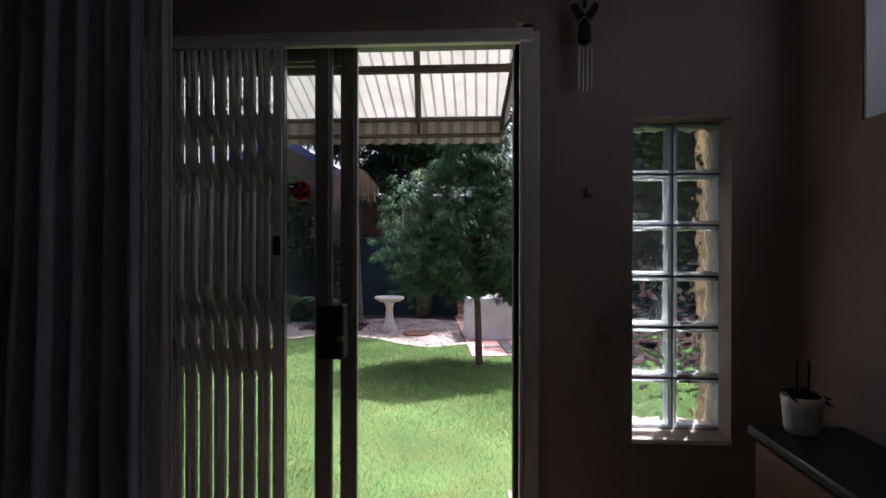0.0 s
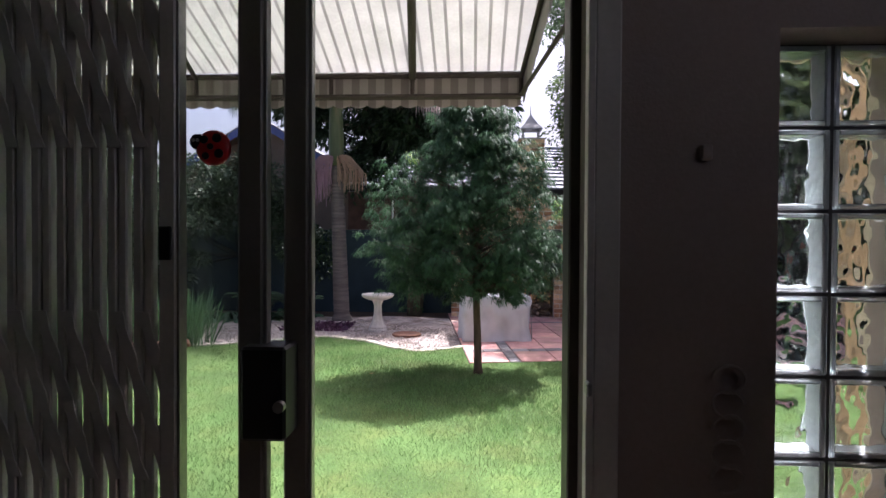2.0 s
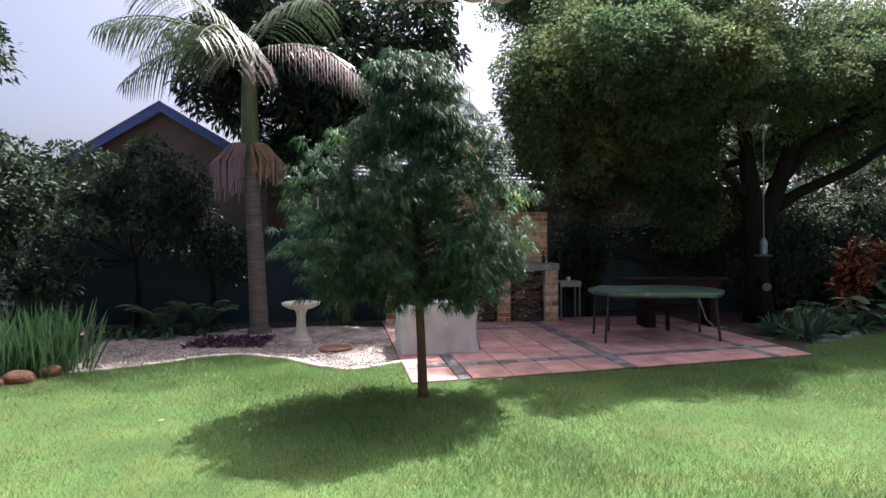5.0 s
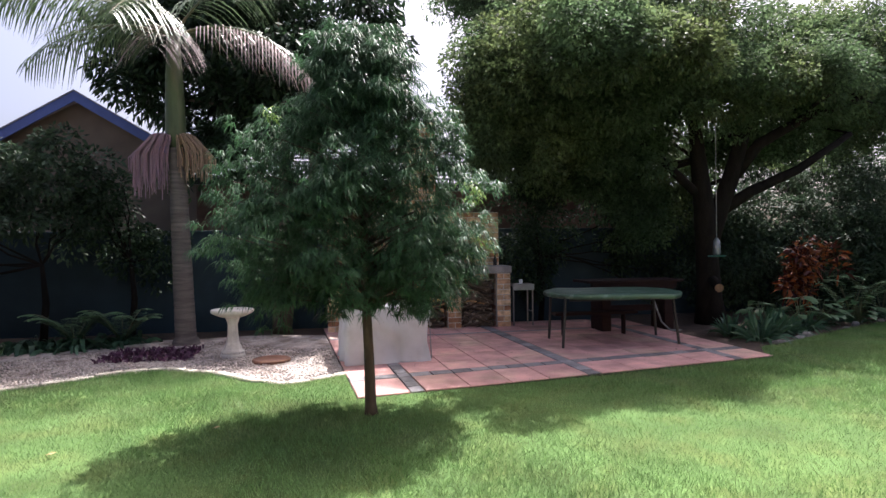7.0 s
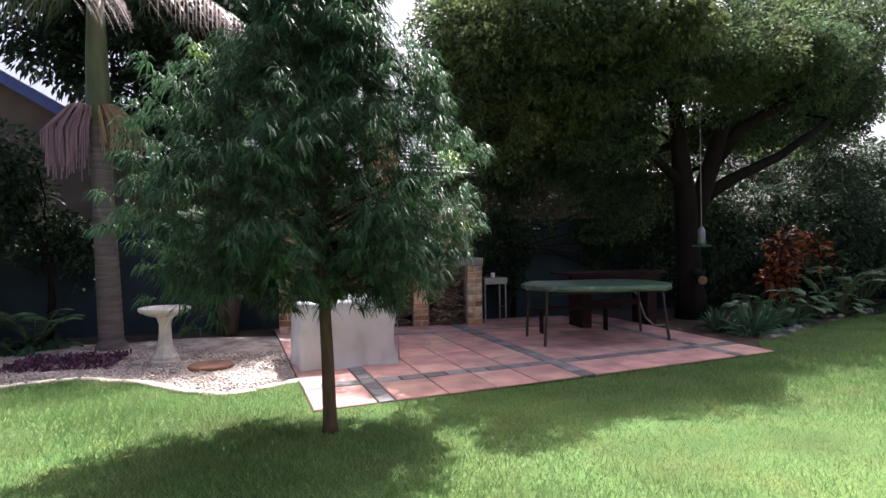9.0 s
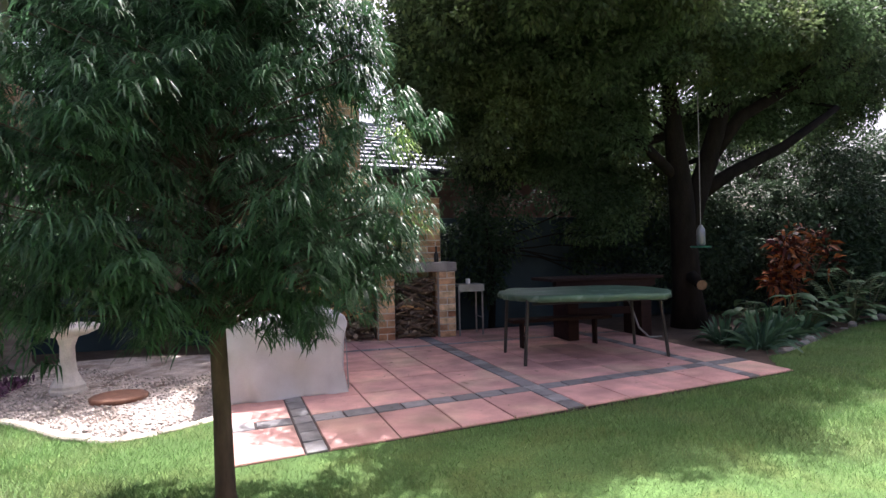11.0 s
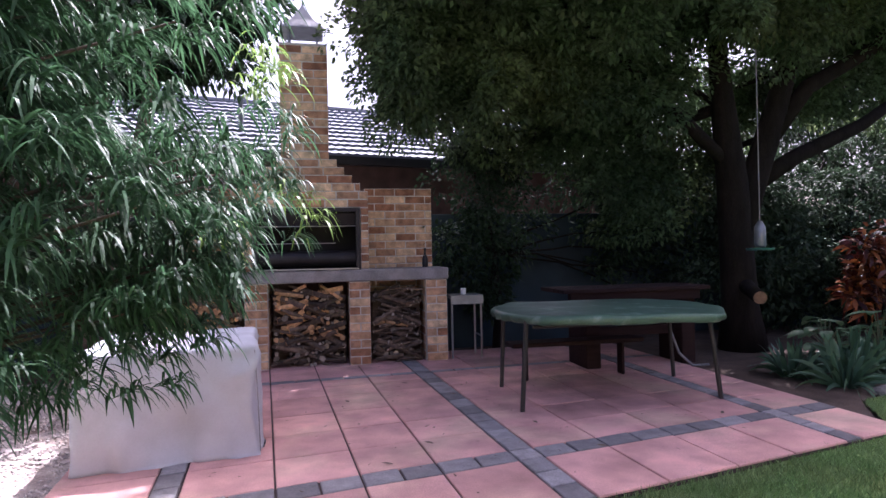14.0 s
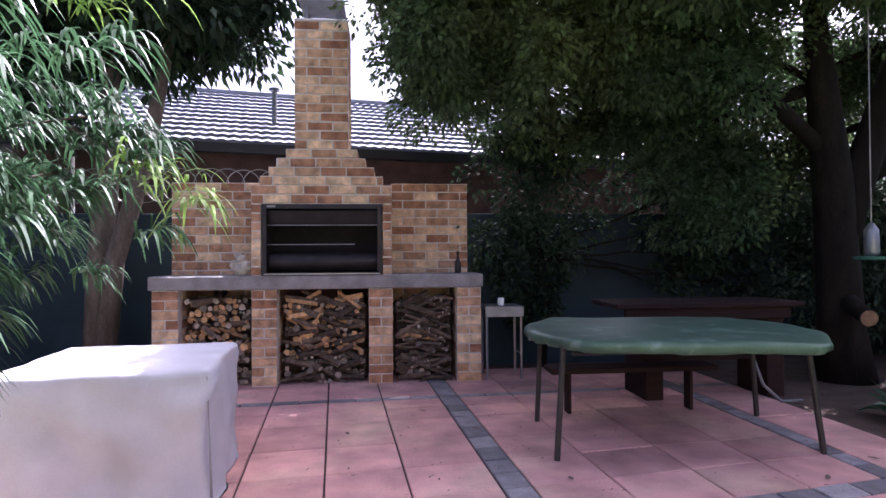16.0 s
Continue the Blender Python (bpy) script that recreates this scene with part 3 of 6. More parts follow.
def lattice(dx, dz, y):
    """A flat steel lattice strip with rounded, widened ends."""
    m, verts, k = Mesh(), [], 10
    for i in range(k + 1):
        f = i / k
        half = 0.0095 + 0.005 * math.cos(2 * math.pi * f) ** 2
        verts += [(dx * (f - 0.5) - half, y - 0.0015, dz * (f - 0.5)), (dx * (f - 0.5) + half, y - 0.0015, dz * (f - 0.5)), (dx * (f - 0.5) + half, y + 0.0015, dz * (f - 0.5)), (dx * (f - 0.5) - half, y + 0.0015, dz * (f - 0.5))]
    m.add(verts, [(4 * i + a, 4 * i + (a + 1) % 4, 4 * i + 4 + (a + 1) % 4, 4 * i + 4 + a) for i in range(k) for a in range(4)] + [(3, 2, 1, 0), (4 * k, 4 * k + 1, 4 * k + 2, 4 * k + 3)])
    return m.data("lattice_strip", M_GATE)


strips = [lattice(gap, 0.17, 0.0145), lattice(-gap, 0.17, -0.0145)]
for zmid in (0.38, 0.55, 1.14, 1.31, 1.81, 1.98):
    for i in range(bars):
        for k in (0, 1):
            ob = part("lattice_strip", strips[k], None, gate)
            ob.matrix_parent_inverse = Matrix.Identity(4)
            ob.matrix_basis = Matrix.Translation((-0.4115 - gap * i + 0.6, gy0 - 1.84, zmid - FLOOR_Z))

# ladybird on the glass
bug = thing("ladybird_ornament", (-0.322, 1.843, 1.735), "round red ladybird ornament with black spots on the glass", "ornament")
b0 = Mesh()
prof = [(0.038 * math.cos(a), 0.02 * math.sin(a)) for a in [math.pi / 2 * k / 7 for k in range(7)]] + [(0.002, 0.02)]
b0.lathe([(r, z) for r, z in prof], 0, 0, 24)
ob = part("shell", b0, M_RED, None, smooth=True)
ob.parent = bug
ob.matrix_basis = pose(0, 0, 0, 90, 0, 0)
for x, z, r in ((0.014, 0.018, 0.010), (-0.013, 0.015, 0.009), (0.018, -0.014, 0.010), (-0.010, -0.019, 0.008), (0.002, 0.0, 0.007)):
    ob = part("spot", Mesh().lathe([(r, 0), (r, 0.003), (r * 0.6, 0.0045)], 0, 0, 12), M_BLACK)
    ob.parent = bug
    ob.matrix_basis = pose(x, -0.0205 + 9 * (x * x + z * z), z, 90, 0, 0)
ob = part("head", Mesh().lathe([(0.018, 0), (0.016, 0.01), (0.008, 0.016)], 0, 0, 14), M_BLACK)
ob.parent = bug
ob.matrix_basis = pose(-0.032, 0, 0.012, 90, 0, 0)
for x in (-0.037, -0.028):
    ob = part("eye", Mesh().lathe([(0.004, 0), (0.003, 0.002)], 0, 0, 10), M_WHITE)
    ob.parent = bug
    ob.matrix_basis = pose(x, -0.0165, 0.014, 90, 0, 0)


# curtain
def curtain_sheet(x0, x1, y, folds, depth, z0, z1, thick=0.006):
    m, n = Mesh(), folds * 10
    for s in (0, 1):
        for z, sq in ((z0, 1.12), ((z0 + z1) / 2, 1.0), (z1, 0.9)):
            for i in range(n + 1):
                f = i / n
                x = x1 - (x1 - x0) * (1 - f) * sq
                m.v.append((x, y + depth * math.sin(f * folds * 2 * math.pi) + 0.4 * depth * math.sin(f * 17.3) + s * thick, z))
    w = n + 1
    for s in (0, 1):
        for r in (0, 1):
            for i in range(n):
                a = s * 3 * w + r * w + i
                q = (a, a + 1, a + w + 1, a + w)
                m.f.append(q if s == 0 else q[::-1])
    for r in (0, 1):
        for i in (0, n):
            a = r * w + i
            m.f.append((a, a + w, a + 4 * w, a + 3 * w))
    for r in (0, 2):
        for i in range(n):
            a = r * w + i
            m.f.append((a, a + 1, a + 1 + 3 * w, a + 3 * w))
    return m


curt = thing("curtain", (-1.0, 1.62, FLOOR_Z), "long grey curtain gathered beside the door with pale lining edge", "curtain")
part("drape", curtain_sheet(-1.75, -0.795, 1.64, 9, 0.035, FLOOR_Z + 0.01, 2.52), M_CURTAIN, curt, "dark grey folded cloth", smooth=True)
part("lining", curtain_sheet(-0.797, -0.708, 1.652, 1, 0.012, FLOOR_Z + 0.01, 2.52), M_LINING, curt, "pale lining edge", smooth=True)
rod = solid("curtain_rod", Mesh().tube([(-2.6, 1.645, 2.535), (1.1, 1.645, 2.535)], 0.014, 10), M_LEG, "dark metal curtain rod above the door", "curtain rod")

# glass block window
blocks = thing("window_1", (1.07, 2.08, BZ0), "narrow window of twelve wavy glass blocks in two columns", "window", kind="structure")
bw, bh = 0.1925, 0.1975
gb = Mesh()
gb.box(0.8815, 1.2665, 2.075, 2.125, BZ0 - 0.004, BZ1 + 0.004, 0)
for c in range(2):
    for r in range(6):
        x0, z0 = 0.8815 + c * bw + 0.004, BZ0 + r * bh + 0.004
        x1, z1 = x0 + bw - 0.008, z0 + bh - 0.008
        rim = Mesh()
        e = 0.013
        for q in ((x0, x0 + e, z0, z1), (x1 - e, x1, z0, z1), (x0 + e, x1 - e, z0, z0 + e), (x0 + e, x1 - e, z1 - e, z1)):
            rim.box(q[0], q[1], 2.062, 2.138, q[2], q[3], 0.003)
        g = part("glass_block", rim, M_BLOCKRIM, blocks)
        g.visible_shadow = False
        for y in (2.064, 2.128):
            f = part("block_face", Mesh().box(x0 + e, x1 - e, y, y + 0.008, z0 + e, z1 - e, 0.001), M_BLOCKGLASS, g)
            f.visible_shadow = False
grout = Mesh()
for c in range(3):
    x = 0.8815 + c * bw
    grout.box(x - 0.004, x + 0.004, 2.066, 2.134, BZ0, BZ1, 0)
for c in range(2):
    for r in range(7):
        z = BZ0 + r * bh
        grout.box(0.8855 + c * bw, 0.8815 + (c + 1) * bw - 0.004, 2.068, 2.132, z - 0.004, z + 0.004, 0)
part("grout", grout, M_MORTAR_DARK, blocks)
part("window_sill", Mesh().box(BX0 - 0.002, BX1 + 0.002, W0 - 0.008, 2.06, BZ0 - 0.02, BZ0 - 0.001, 0.003), M_WHITE, blocks, "pale painted inner sill")

# cabinet with plant
cab = thing("sideboard", (1.32, 0.6, FLOOR_Z), "brown wooden sideboard against the side wall", "cabinet")
part("body", Mesh().box(1.225, RW - 0.003, -0.4, 1.66, FLOOR_Z + 0.06, 0.928, 0.004), M_WOODCAB, cab)
part("plinth", Mesh().box(1.25, RW - 0.003, -0.38, 1.64, FLOOR_Z, FLOOR_Z + 0.06, 0.002), M_BLACK, cab)
for y in (-0.39, 0.30, 0.985):
    d = part("door", Mesh().box(1.206, 1.224, y, y + 0.672, FLOOR_Z + 0.08, 0.915, 0.004), M_WOODCAB, cab)
    part("handle", Mesh().tube([(1.206, y + 0.6, 0.62), (1.184, y + 0.6, 0.64), (1.184, y + 0.6, 0.72), (1.206, y + 0.6, 0.74)], 0.005, 8), M_ALU_EDGE, d)
part("top", Mesh().box(1.195, RW - 0.002, -0.42, 1.69, 0.929, 0.958, 0.006), M_GREENTOP, cab, "dark green slab top")
pot = thing("potted_plant", (1.33, 1.62, 0.958), "small dark plant in a white glazed pot on the sideboard", "plant")
ob = part("pot", Mesh().lathe([(0.046, 0), (0.05, 0.015), (0.057, 0.08), (0.061, 0.113), (0.055, 0.114), (0.05, 0.09)]), M_POT, smooth=True)
ob.parent = pot
ob = part("soil", Mesh().lathe([(0.049, 0.085), (0.049, 0.098), (0.02, 0.105)]), M_SOIL)
ob.parent = pot
n = 26
at = np.zeros((n, 3)) + [0, 0, 0.10]
at[:, :2] += rng.normal(0, 0.02, (n, 2))
way = np.stack([rng.normal(0, 0.5, n), rng.normal(0, 0.5, n), rng.uniform(0.3, 1.0, n)], 1)
ob = part("leaves", leaf_soup("leaves", at, way, rng.uniform(0.05, 0.09, n), 0.028, M_LEAF_DARK, 0.4, 3), None)
ob.parent = pot
for a in (-0.012, 0.016):
    ob = part("stem", Mesh().tube([(a, 0, 0.10), (a * 1.3, 0, 0.18), (a * 1.2, 0, 0.22)], 0.003, 6), M_BARK)
    ob.parent = pot

# wind chime and wall ornaments
chime = thing("wind_chime", (0.71, 1.90, 2.5), "butterfly wind chime with thin metal tubes hanging at the wall", "wind chime")
part("cord", Mesh().tube([(0.71, 1.90, 2.618), (0.71, 1.90, 2.40)], 0.006, 6), M_DARKWOOD, chime)
for s in (-1, 1):
    w = Mesh()
    pts = [(0, 0), (0.035, 0.045), (0.05, 0.035), (0.042, 0.005), (0.02, -0.02)]
    v = [(0.71 + s * p[0], 1.90 - 0.004, 2.375 + p[1]) for p in pts] + [(0.71 + s * p[0], 1.90 + 0.004, 2.375 + p[1]) for p in pts]
    w.add(v, [(0, 1, 2, 3, 4), (9, 8, 7, 6, 5)] + [(i, (i + 1) % 5, (i + 1) % 5 + 5, i + 5) for i in range(5)])
    part("wing", w, M_BLACK, chime)
part("bell", Mesh().lathe([(0.008, 2.36), (0.022, 2.34), (0.026, 2.28), (0.01, 2.265)], 0.71, 1.90, 16), M_GUTTER, chime, "dark metal bell")
for dx in (-0.022, -0.007, 0.008, 0.024):
    part("chime_tube", Mesh().tube([(0.71 + dx, 1.90, 2.262), (0.71 + dx, 1.90, 2.09 + abs(dx))], 0.0035, 8), M_ALU_EDGE, chime)
hook = thing("wall_ornament", (0.735, W0, 1.74), "small dark round ornament on the plaster wall", "ornament")
part("disc", Mesh().box(0.724, 0.75, W0 - 0.014, W0 - 0.001, 1.72, 1.755, 0.008), M_SCROLL, hook)
pat = thing("wall_hanging", (0.79, W0, 1.15), "dark wrought metal scroll hanging on the plaster wall", "ornament")
for k in range(5):
    z = 1.02 + 0.055 * k
    part("scroll", Mesh().tube([(0.79 + 0.035 * math.cos(a) * (1 if k % 2 else -1), W0 - 0.012, z + 0.03 * math.sin(a)) for a in [0.35 * j for j in range(16)]], 0.004, 6), M_SCROLL, pat)

# tan post and box by the door outside
solid("timber_post", Mesh().box(1.285, 1.325, 2.36, 2.42, 0.049, 2.7, 0.006), M_TANWOOD, "tan timber post standing outside the glass blocks", "post")
crate = thing("wooden_box", (0.62, 2.62, 0.05), "small tan wooden box on the step beside the door", "box")
for z in (0.051, 0.125, 0.20):
    part("board", Mesh().box(0.475, 0.80, 2.50, 2.518, z, z + 0.068, 0.003), M_TANWOOD, crate)
    part("board", Mesh().box(0.475, 0.80, 2.732, 2.75, z, z + 0.068, 0.003), M_TANWOOD, crate)
    part("board", Mesh().box(0.475, 0.493, 2.52, 2.73, z, z + 0.068, 0.003), M_TANWOOD, crate)
    part("board", Mesh().box(0.782, 0.80, 2.52, 2.73, z, z + 0.068, 0.003), M_TANWOOD, crate)
part("lid", Mesh().box(0.468, 0.807, 2.495, 2.757, 0.269, 0.287, 0.004), M_TANWOOD, crate)

# ---------------------------------------------------------------- awning
awn = thing("awning", (-0.9, 2.22, 2.9), "cream and grey striped canvas awning over the garden door", "awning")
AX0, AX1, AY, AZ = -2.4, 0.46, 3.6, 2.37
BACKY, BACKZ = 2.225, 2.93
def askew(x, y):
    """The frame is hung a little out of square."""
    return x + 0.128 * (AY - y) / (AY - BACKY)


cloth = Mesh()
nx = 40
for s in (0, 1):
    for i in range(nx + 1):
        x = AX0 + (AX1 - AX0) * i / nx
        for j in range(7):
            f = j / 6
            sag = 0.012 * math.sin(f * math.pi) * (1 + 0.4 * math.sin(i * 0.8))
            cloth.v.append((askew(x, BACKY + (AY - BACKY) * f), BACKY + (AY - BACKY) * f, BACKZ + (AZ + 0.018 - BACKZ) * f - sag + 0.0012 * s))
w = (nx + 1) * 7
for s in (0, 1):
    for i in range(nx):
        for j in range(6):
            a = s * w + i * 7 + j
            q = (a, a + 7, a + 8, a + 1)
            cloth.f.append(q[::-1] if s == 0 else q)
part("canvas", cloth, M_AWNING, awn, smooth=True)


def valance(p0, p1, drop0, drop1, pitch=0.085):
    m = Mesh()
    p0, p1 = Vector(p0), Vector(p1)
    n = max(8, int((p1 - p0).length / pitch) * 6)
    nrm = (p1 - p0).cross(Vector((0, 0, 1))).normalized() * 0.0008
    for s in (1, -1):
        for i in range(n + 1):
            f = i / n
            p = p0.lerp(p1, f) + nrm * s
            d = drop0 + (drop1 - drop0) * f
            m.v.append(tuple(p))
            m.v.append(tuple(p - Vector((0, 0, d + 0.014 * abs(math.sin(i * math.pi / 6))))))
    for s in (0, 1):
        for i in range(n):
            a = s * 2 * (n + 1) + 2 * i
            q = (a, a + 1, a + 3, a + 2)
            m.f.append(q if s == 0 else q[::-1])
    return m


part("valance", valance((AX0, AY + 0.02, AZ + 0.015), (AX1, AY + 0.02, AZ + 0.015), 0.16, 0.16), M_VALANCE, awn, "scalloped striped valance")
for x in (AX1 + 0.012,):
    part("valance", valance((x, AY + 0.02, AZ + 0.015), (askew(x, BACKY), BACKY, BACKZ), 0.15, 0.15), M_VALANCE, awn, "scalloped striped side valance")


def bar(p0, p1, r, mat, parent, name):
    return part(name, Mesh().tube([p0, p1], r, 8), mat, parent)


bar((AX0, AY, AZ), (AX1, AY, AZ), 0.015, M_AWNFRAME, awn, "front_rail")
bar((AX0, AY - 0.005, AZ - 0.108), (AX1, AY - 0.005, AZ - 0.108), 0.015, M_AWNFRAME, awn, "lower_rail")
bar((AX0, BACKY + 0.02, BACKZ - 0.01), (askew(AX1, BACKY + 0.02), BACKY + 0.02, BACKZ - 0.01), 0.012, M_AWNFRAME, awn, "wall_rail")
bar((AX0, 2.62, 2.405), (askew(AX1, 2.62), 2.62, 2.405), 0.022, M_AWNFRAME, awn, "cross_rail")
for x in (AX0, -1.2, -0.085, AX1):
    bar((x, AY, AZ - 0.012), (askew(x, BACKY + 0.02), BACKY + 0.02, BACKZ - 0.03), 0.019 if x > -1 and x < 0.3 else 0.012, M_AWNFRAME, awn, "rafter")
    bar((x, AY, AZ - 0.012), (x, AY + 0.004, AZ - 0.108), 0.011, M_AWNFRAME, awn, "rail_post")
    bar((x, AY, AZ - 0.10), (askew(x, BACKY), BACKY, 2.30 if x > 0.3 else 2.36), 0.010, M_AWNFRAME, awn, "arm") if x in (AX0, AX1) else None
for x in (-0.5, -0.74):
    bar((x, AY, AZ - 0.012), (x, AY + 0.004, AZ - 0.108), 0.011, M_AWNFRAME, awn, "rail_post")

# ---------------------------------------------------------------- barbecue
bricks_made = {}


def brick_mesh(w, d, h):
    key = (round(w, 3), round(d, 3), round(h, 3))
    if key not in bricks_made:
        m = Mesh().box(-w / 2, w / 2, -d / 2, d / 2, -h / 2, h / 2, 0.005)
        bricks_made[key] = m.data("brick", M_BRICK)
    return bricks_made[key]


def lay(parent, cx, cy, cz, w, d, h):
    ob = new("brick", brick_mesh(w, d, h))
    ob.parent = parent
    ob.matrix_basis = Matrix.Translation((cx, cy + random.uniform(-0.005, 0.003), cz + random.uniform(-0.0015, 0.0015))) @ Matrix.Rotation(radians(random.uniform(-1.0, 1.0)), 4, "Z") @ Matrix.Rotation(radians(random.uniform(-0.6, 0.6)), 4, "Y")
    return ob


CH, BL, BD, JT = 0.0905, 0.25, 0.105, 0.013


def split(a, b, first):
    """Brick lengths from a to b, the first one cut."""
    out, x = [], a
    step = first
    while x < b - 0.02:
        e = min(b, x + step)
        if b - e < 0.06:
            e = b
        out.append((x, e))
        x, step = e, BL
    return out


def brick_block(name, parent, x0, x1, y0, y1, z0, courses, sides=(True, True), ch=CH, start=0):
    """A mass of brickwork: a mortar core with bricks on its front and on its visible sides."""
    core = part(name, Mesh().box(x0 + 0.005, x1 - 0.005, y0 + 0.005, y1, z0, z0 + courses * ch, 0), M_MORTAR)
    core.parent = parent
    for c in range(courses):
        z = z0 + c * ch + ch / 2
        odd = (c + start) % 2
        for a, b in split(x0, x1, BL if odd else BL / 2):
            lay(core, (a + b) / 2, y0 + BD / 2, z, b - a - JT, BD, ch - JT)
        for on, x, s in ((sides[0], x0, 1), (sides[1], x1, -1)):
            if on and y1 - y0 > BD + 0.04:
                for a, b in split(y0 + BD, y1, BL / 2 if odd else BL):
                    lay(core, x + s * BD / 2, (a + b) / 2, z, BD, b - a - JT, ch - JT)
    return core


braai = thing("brick_barbecue", (0, 0, 0), "large face brick barbecue with steel fire box, chimney and wood stores", "barbecue")
FY = 12.5
for k, (x0, x1) in enumerate(((-0.22, 0.03), (0.70, 0.95), (1.82, 2.06), (2.69, 2.94))):
    brick_block("pier", braai, x0, x1, FY, 13.1, 0.0, 10, ch=0.093, start=k)
ob = part("slab", Mesh().box(-0.245, 2.955, FY - 0.025, 13.1, 0.932, 1.065, 0.012), M_CONC, None, "grey weathered concrete shelf")
ob.parent = braai
brick_block("back_wall", braai, -0.24, 0.70, 13.1, 13.32, 0.0, 22, ch=0.0925)
brick_block("back_wall", braai, 2.055, 2.89, 13.1, 13.32, 0.0, 22, ch=0.0925, start=1)
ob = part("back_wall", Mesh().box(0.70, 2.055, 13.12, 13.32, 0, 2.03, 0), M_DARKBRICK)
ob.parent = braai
brick_block("jamb", braai, 0.70, 0.80, FY, 13.1, 1.066, 8, sides=(True, False), ch=0.0865)
brick_block("jamb", braai, 1.96, 2.055, FY, 13.1, 1.066, 8, sides=(False, True), ch=0.0865)
brick_block("lintel", braai, 0.70, 2.055, FY, 13.1, 1.76, 2, ch=0.091)
for k, (x0, x1) in enumerate(((0.78, 1.97), (0.86, 1.885), (0.94, 1.80), (1.02, 1.72))):
    brick_block("stepped_course", braai, x0, x1, FY + 0.012 * (k + 1), 13.1, 1.942 + k * CH, 1, start=k)
brick_block("chimney", braai, 1.105, 1.635, FY + 0.06, 13.05, 1.942 + 4 * CH, 14, ch=0.0905)
ob = part("chimney_cap", Mesh().box(1.107, 1.633, FY + 0.062, 13.045, 3.571, 3.597, 0.012), M_BB, None, "pale mortar cap")
ob.parent = braai
cowl = part("cowl", Mesh().box(1.20, 1.54, FY + 0.15, 12.96, 3.597, 3.615, 0.004), M_GALV, None, "dark pointed sheet metal cowl")
cowl.parent = braai
for x in (1.215, 1.525):
    for y in (FY + 0.17, 12.94):
        ob = part("cowl_leg", Mesh().box(x - 0.012, x + 0.012, y - 0.012, y + 0.012, 3.615, 3.83, 0.002), M_GALV)
        ob.parent = cowl
cx, cy = 1.37, 12.80
roof = Mesh()
rings = ((0.225, 3.78), (0.215, 3.80), (0.13, 3.90), (0.055, 4.02), (0.012, 4.10))
for r, z in rings:
    roof.v += [(cx - r, cy - r, z), (cx + r, cy - r, z), (cx + r, cy + r, z), (cx - r, cy + r, z)]
roof.f += [(4 * k + a, 4 * k + (a + 1) % 4, 4 * k + 4 + (a + 1) % 4, 4 * k + 4 + a) for k in range(4) for a in range(4)] + [(3, 2, 1, 0), (16, 17, 18, 19)]
ob = part("cowl_roof", roof, M_GALV)
ob.parent = cowl
ob = part("finial", Mesh().tube([(cx, cy, 4.08), (cx, cy, 4.18), (cx, cy, 4.30)], [0.012, 0.009, 0.003], 8), M_GALV)
ob.parent = cowl

# steel fire box
fx0, fx1, fz0, fz1 = 0.805, 1.955, 1.067, 1.757
fire = part("fire_box", Mesh().box(fx0, fx1, 13.02, 13.05, fz0, fz1, 0), M_SOOT, None, "black steel fire box")
fire.parent = braai


def under(name, mesh, mat, parent):
    ob = part(name, mesh, mat)
    ob.parent = parent
    return ob


under("box_side", Mesh().box(fx0, fx0 + 0.012, FY + 0.02, 13.02, fz0, fz1, 0.001), M_SOOT, fire)
under("box_side", Mesh().box(fx1 - 0.012, fx1, FY + 0.02, 13.02, fz0, fz1, 0.001), M_SOOT, fire)
under("box_floor", Mesh().box(fx0 + 0.012, fx1 - 0.012, FY + 0.02, 13.02, fz0, fz0 + 0.012, 0.001), M_SOOT, fire)
under("box_top", Mesh().box(fx0 + 0.012, fx1 - 0.012, FY + 0.02, 13.02, fz1 - 0.012, fz1, 0.001), M_SOOT, fire)
for q in ((fx0, fx0 + 0.045, fz0 + 0.02, fz1), (fx1 - 0.045, fx1, fz0 + 0.02, fz1), (fx0 + 0.045, fx1 - 0.045, fz1 - 0.045, fz1), (fx0 - 0.004, fx1 + 0.004, fz0 - 0.01, fz0 + 0.02)):
    under("face_frame", Mesh().box(q[0], q[1], FY - 0.012, FY + 0.02, q[2], q[3], 0.003), M_STEEL, fire)
hood = Mesh()
hood.add([(fx0 + 0.045, FY + 0.05, fz1 - 0.06), (fx1 - 0.045, FY + 0.05, fz1 - 0.06), (fx1 - 0.045, FY + 0.10, fz1 - 0.19), (fx0 + 0.045, FY + 0.10, fz1 - 0.19),
          (fx0 + 0.045, FY + 0.06, fz1 - 0.055), (fx1 - 0.045, FY + 0.06, fz1 - 0.055), (fx1 - 0.045, FY + 0.112, fz1 - 0.188), (fx0 + 0.045, FY + 0.112, fz1 - 0.188)],
         [(0, 3, 2, 1), (4, 5, 6, 7), (3, 7, 6, 2), (0, 1, 5, 4)])
under("smoke_flap", hood, M_STEEL, fire)
under("ash_drum", Mesh().tube([(fx0 + 0.05, FY + 0.16, fz0 + 0.13), (fx1 - 0.05, FY + 0.16, fz0 + 0.13)], 0.085, 18), M_STEEL, fire)
under("grid_rod", Mesh().tube([(fx0 + 0.02, FY + 0.10, fz0 + 0.30), (fx1 - 0.27, FY + 0.10, fz0 + 0.30)], 0.005, 8), M_ROD, fire)
under("grid_rod", Mesh().tube([(fx0 + 0.02, FY + 0.08, fz1 - 0.20), (fx1 - 0.02, FY + 0.08, fz1 - 0.20)], 0.006, 8), M_ROD, fire)
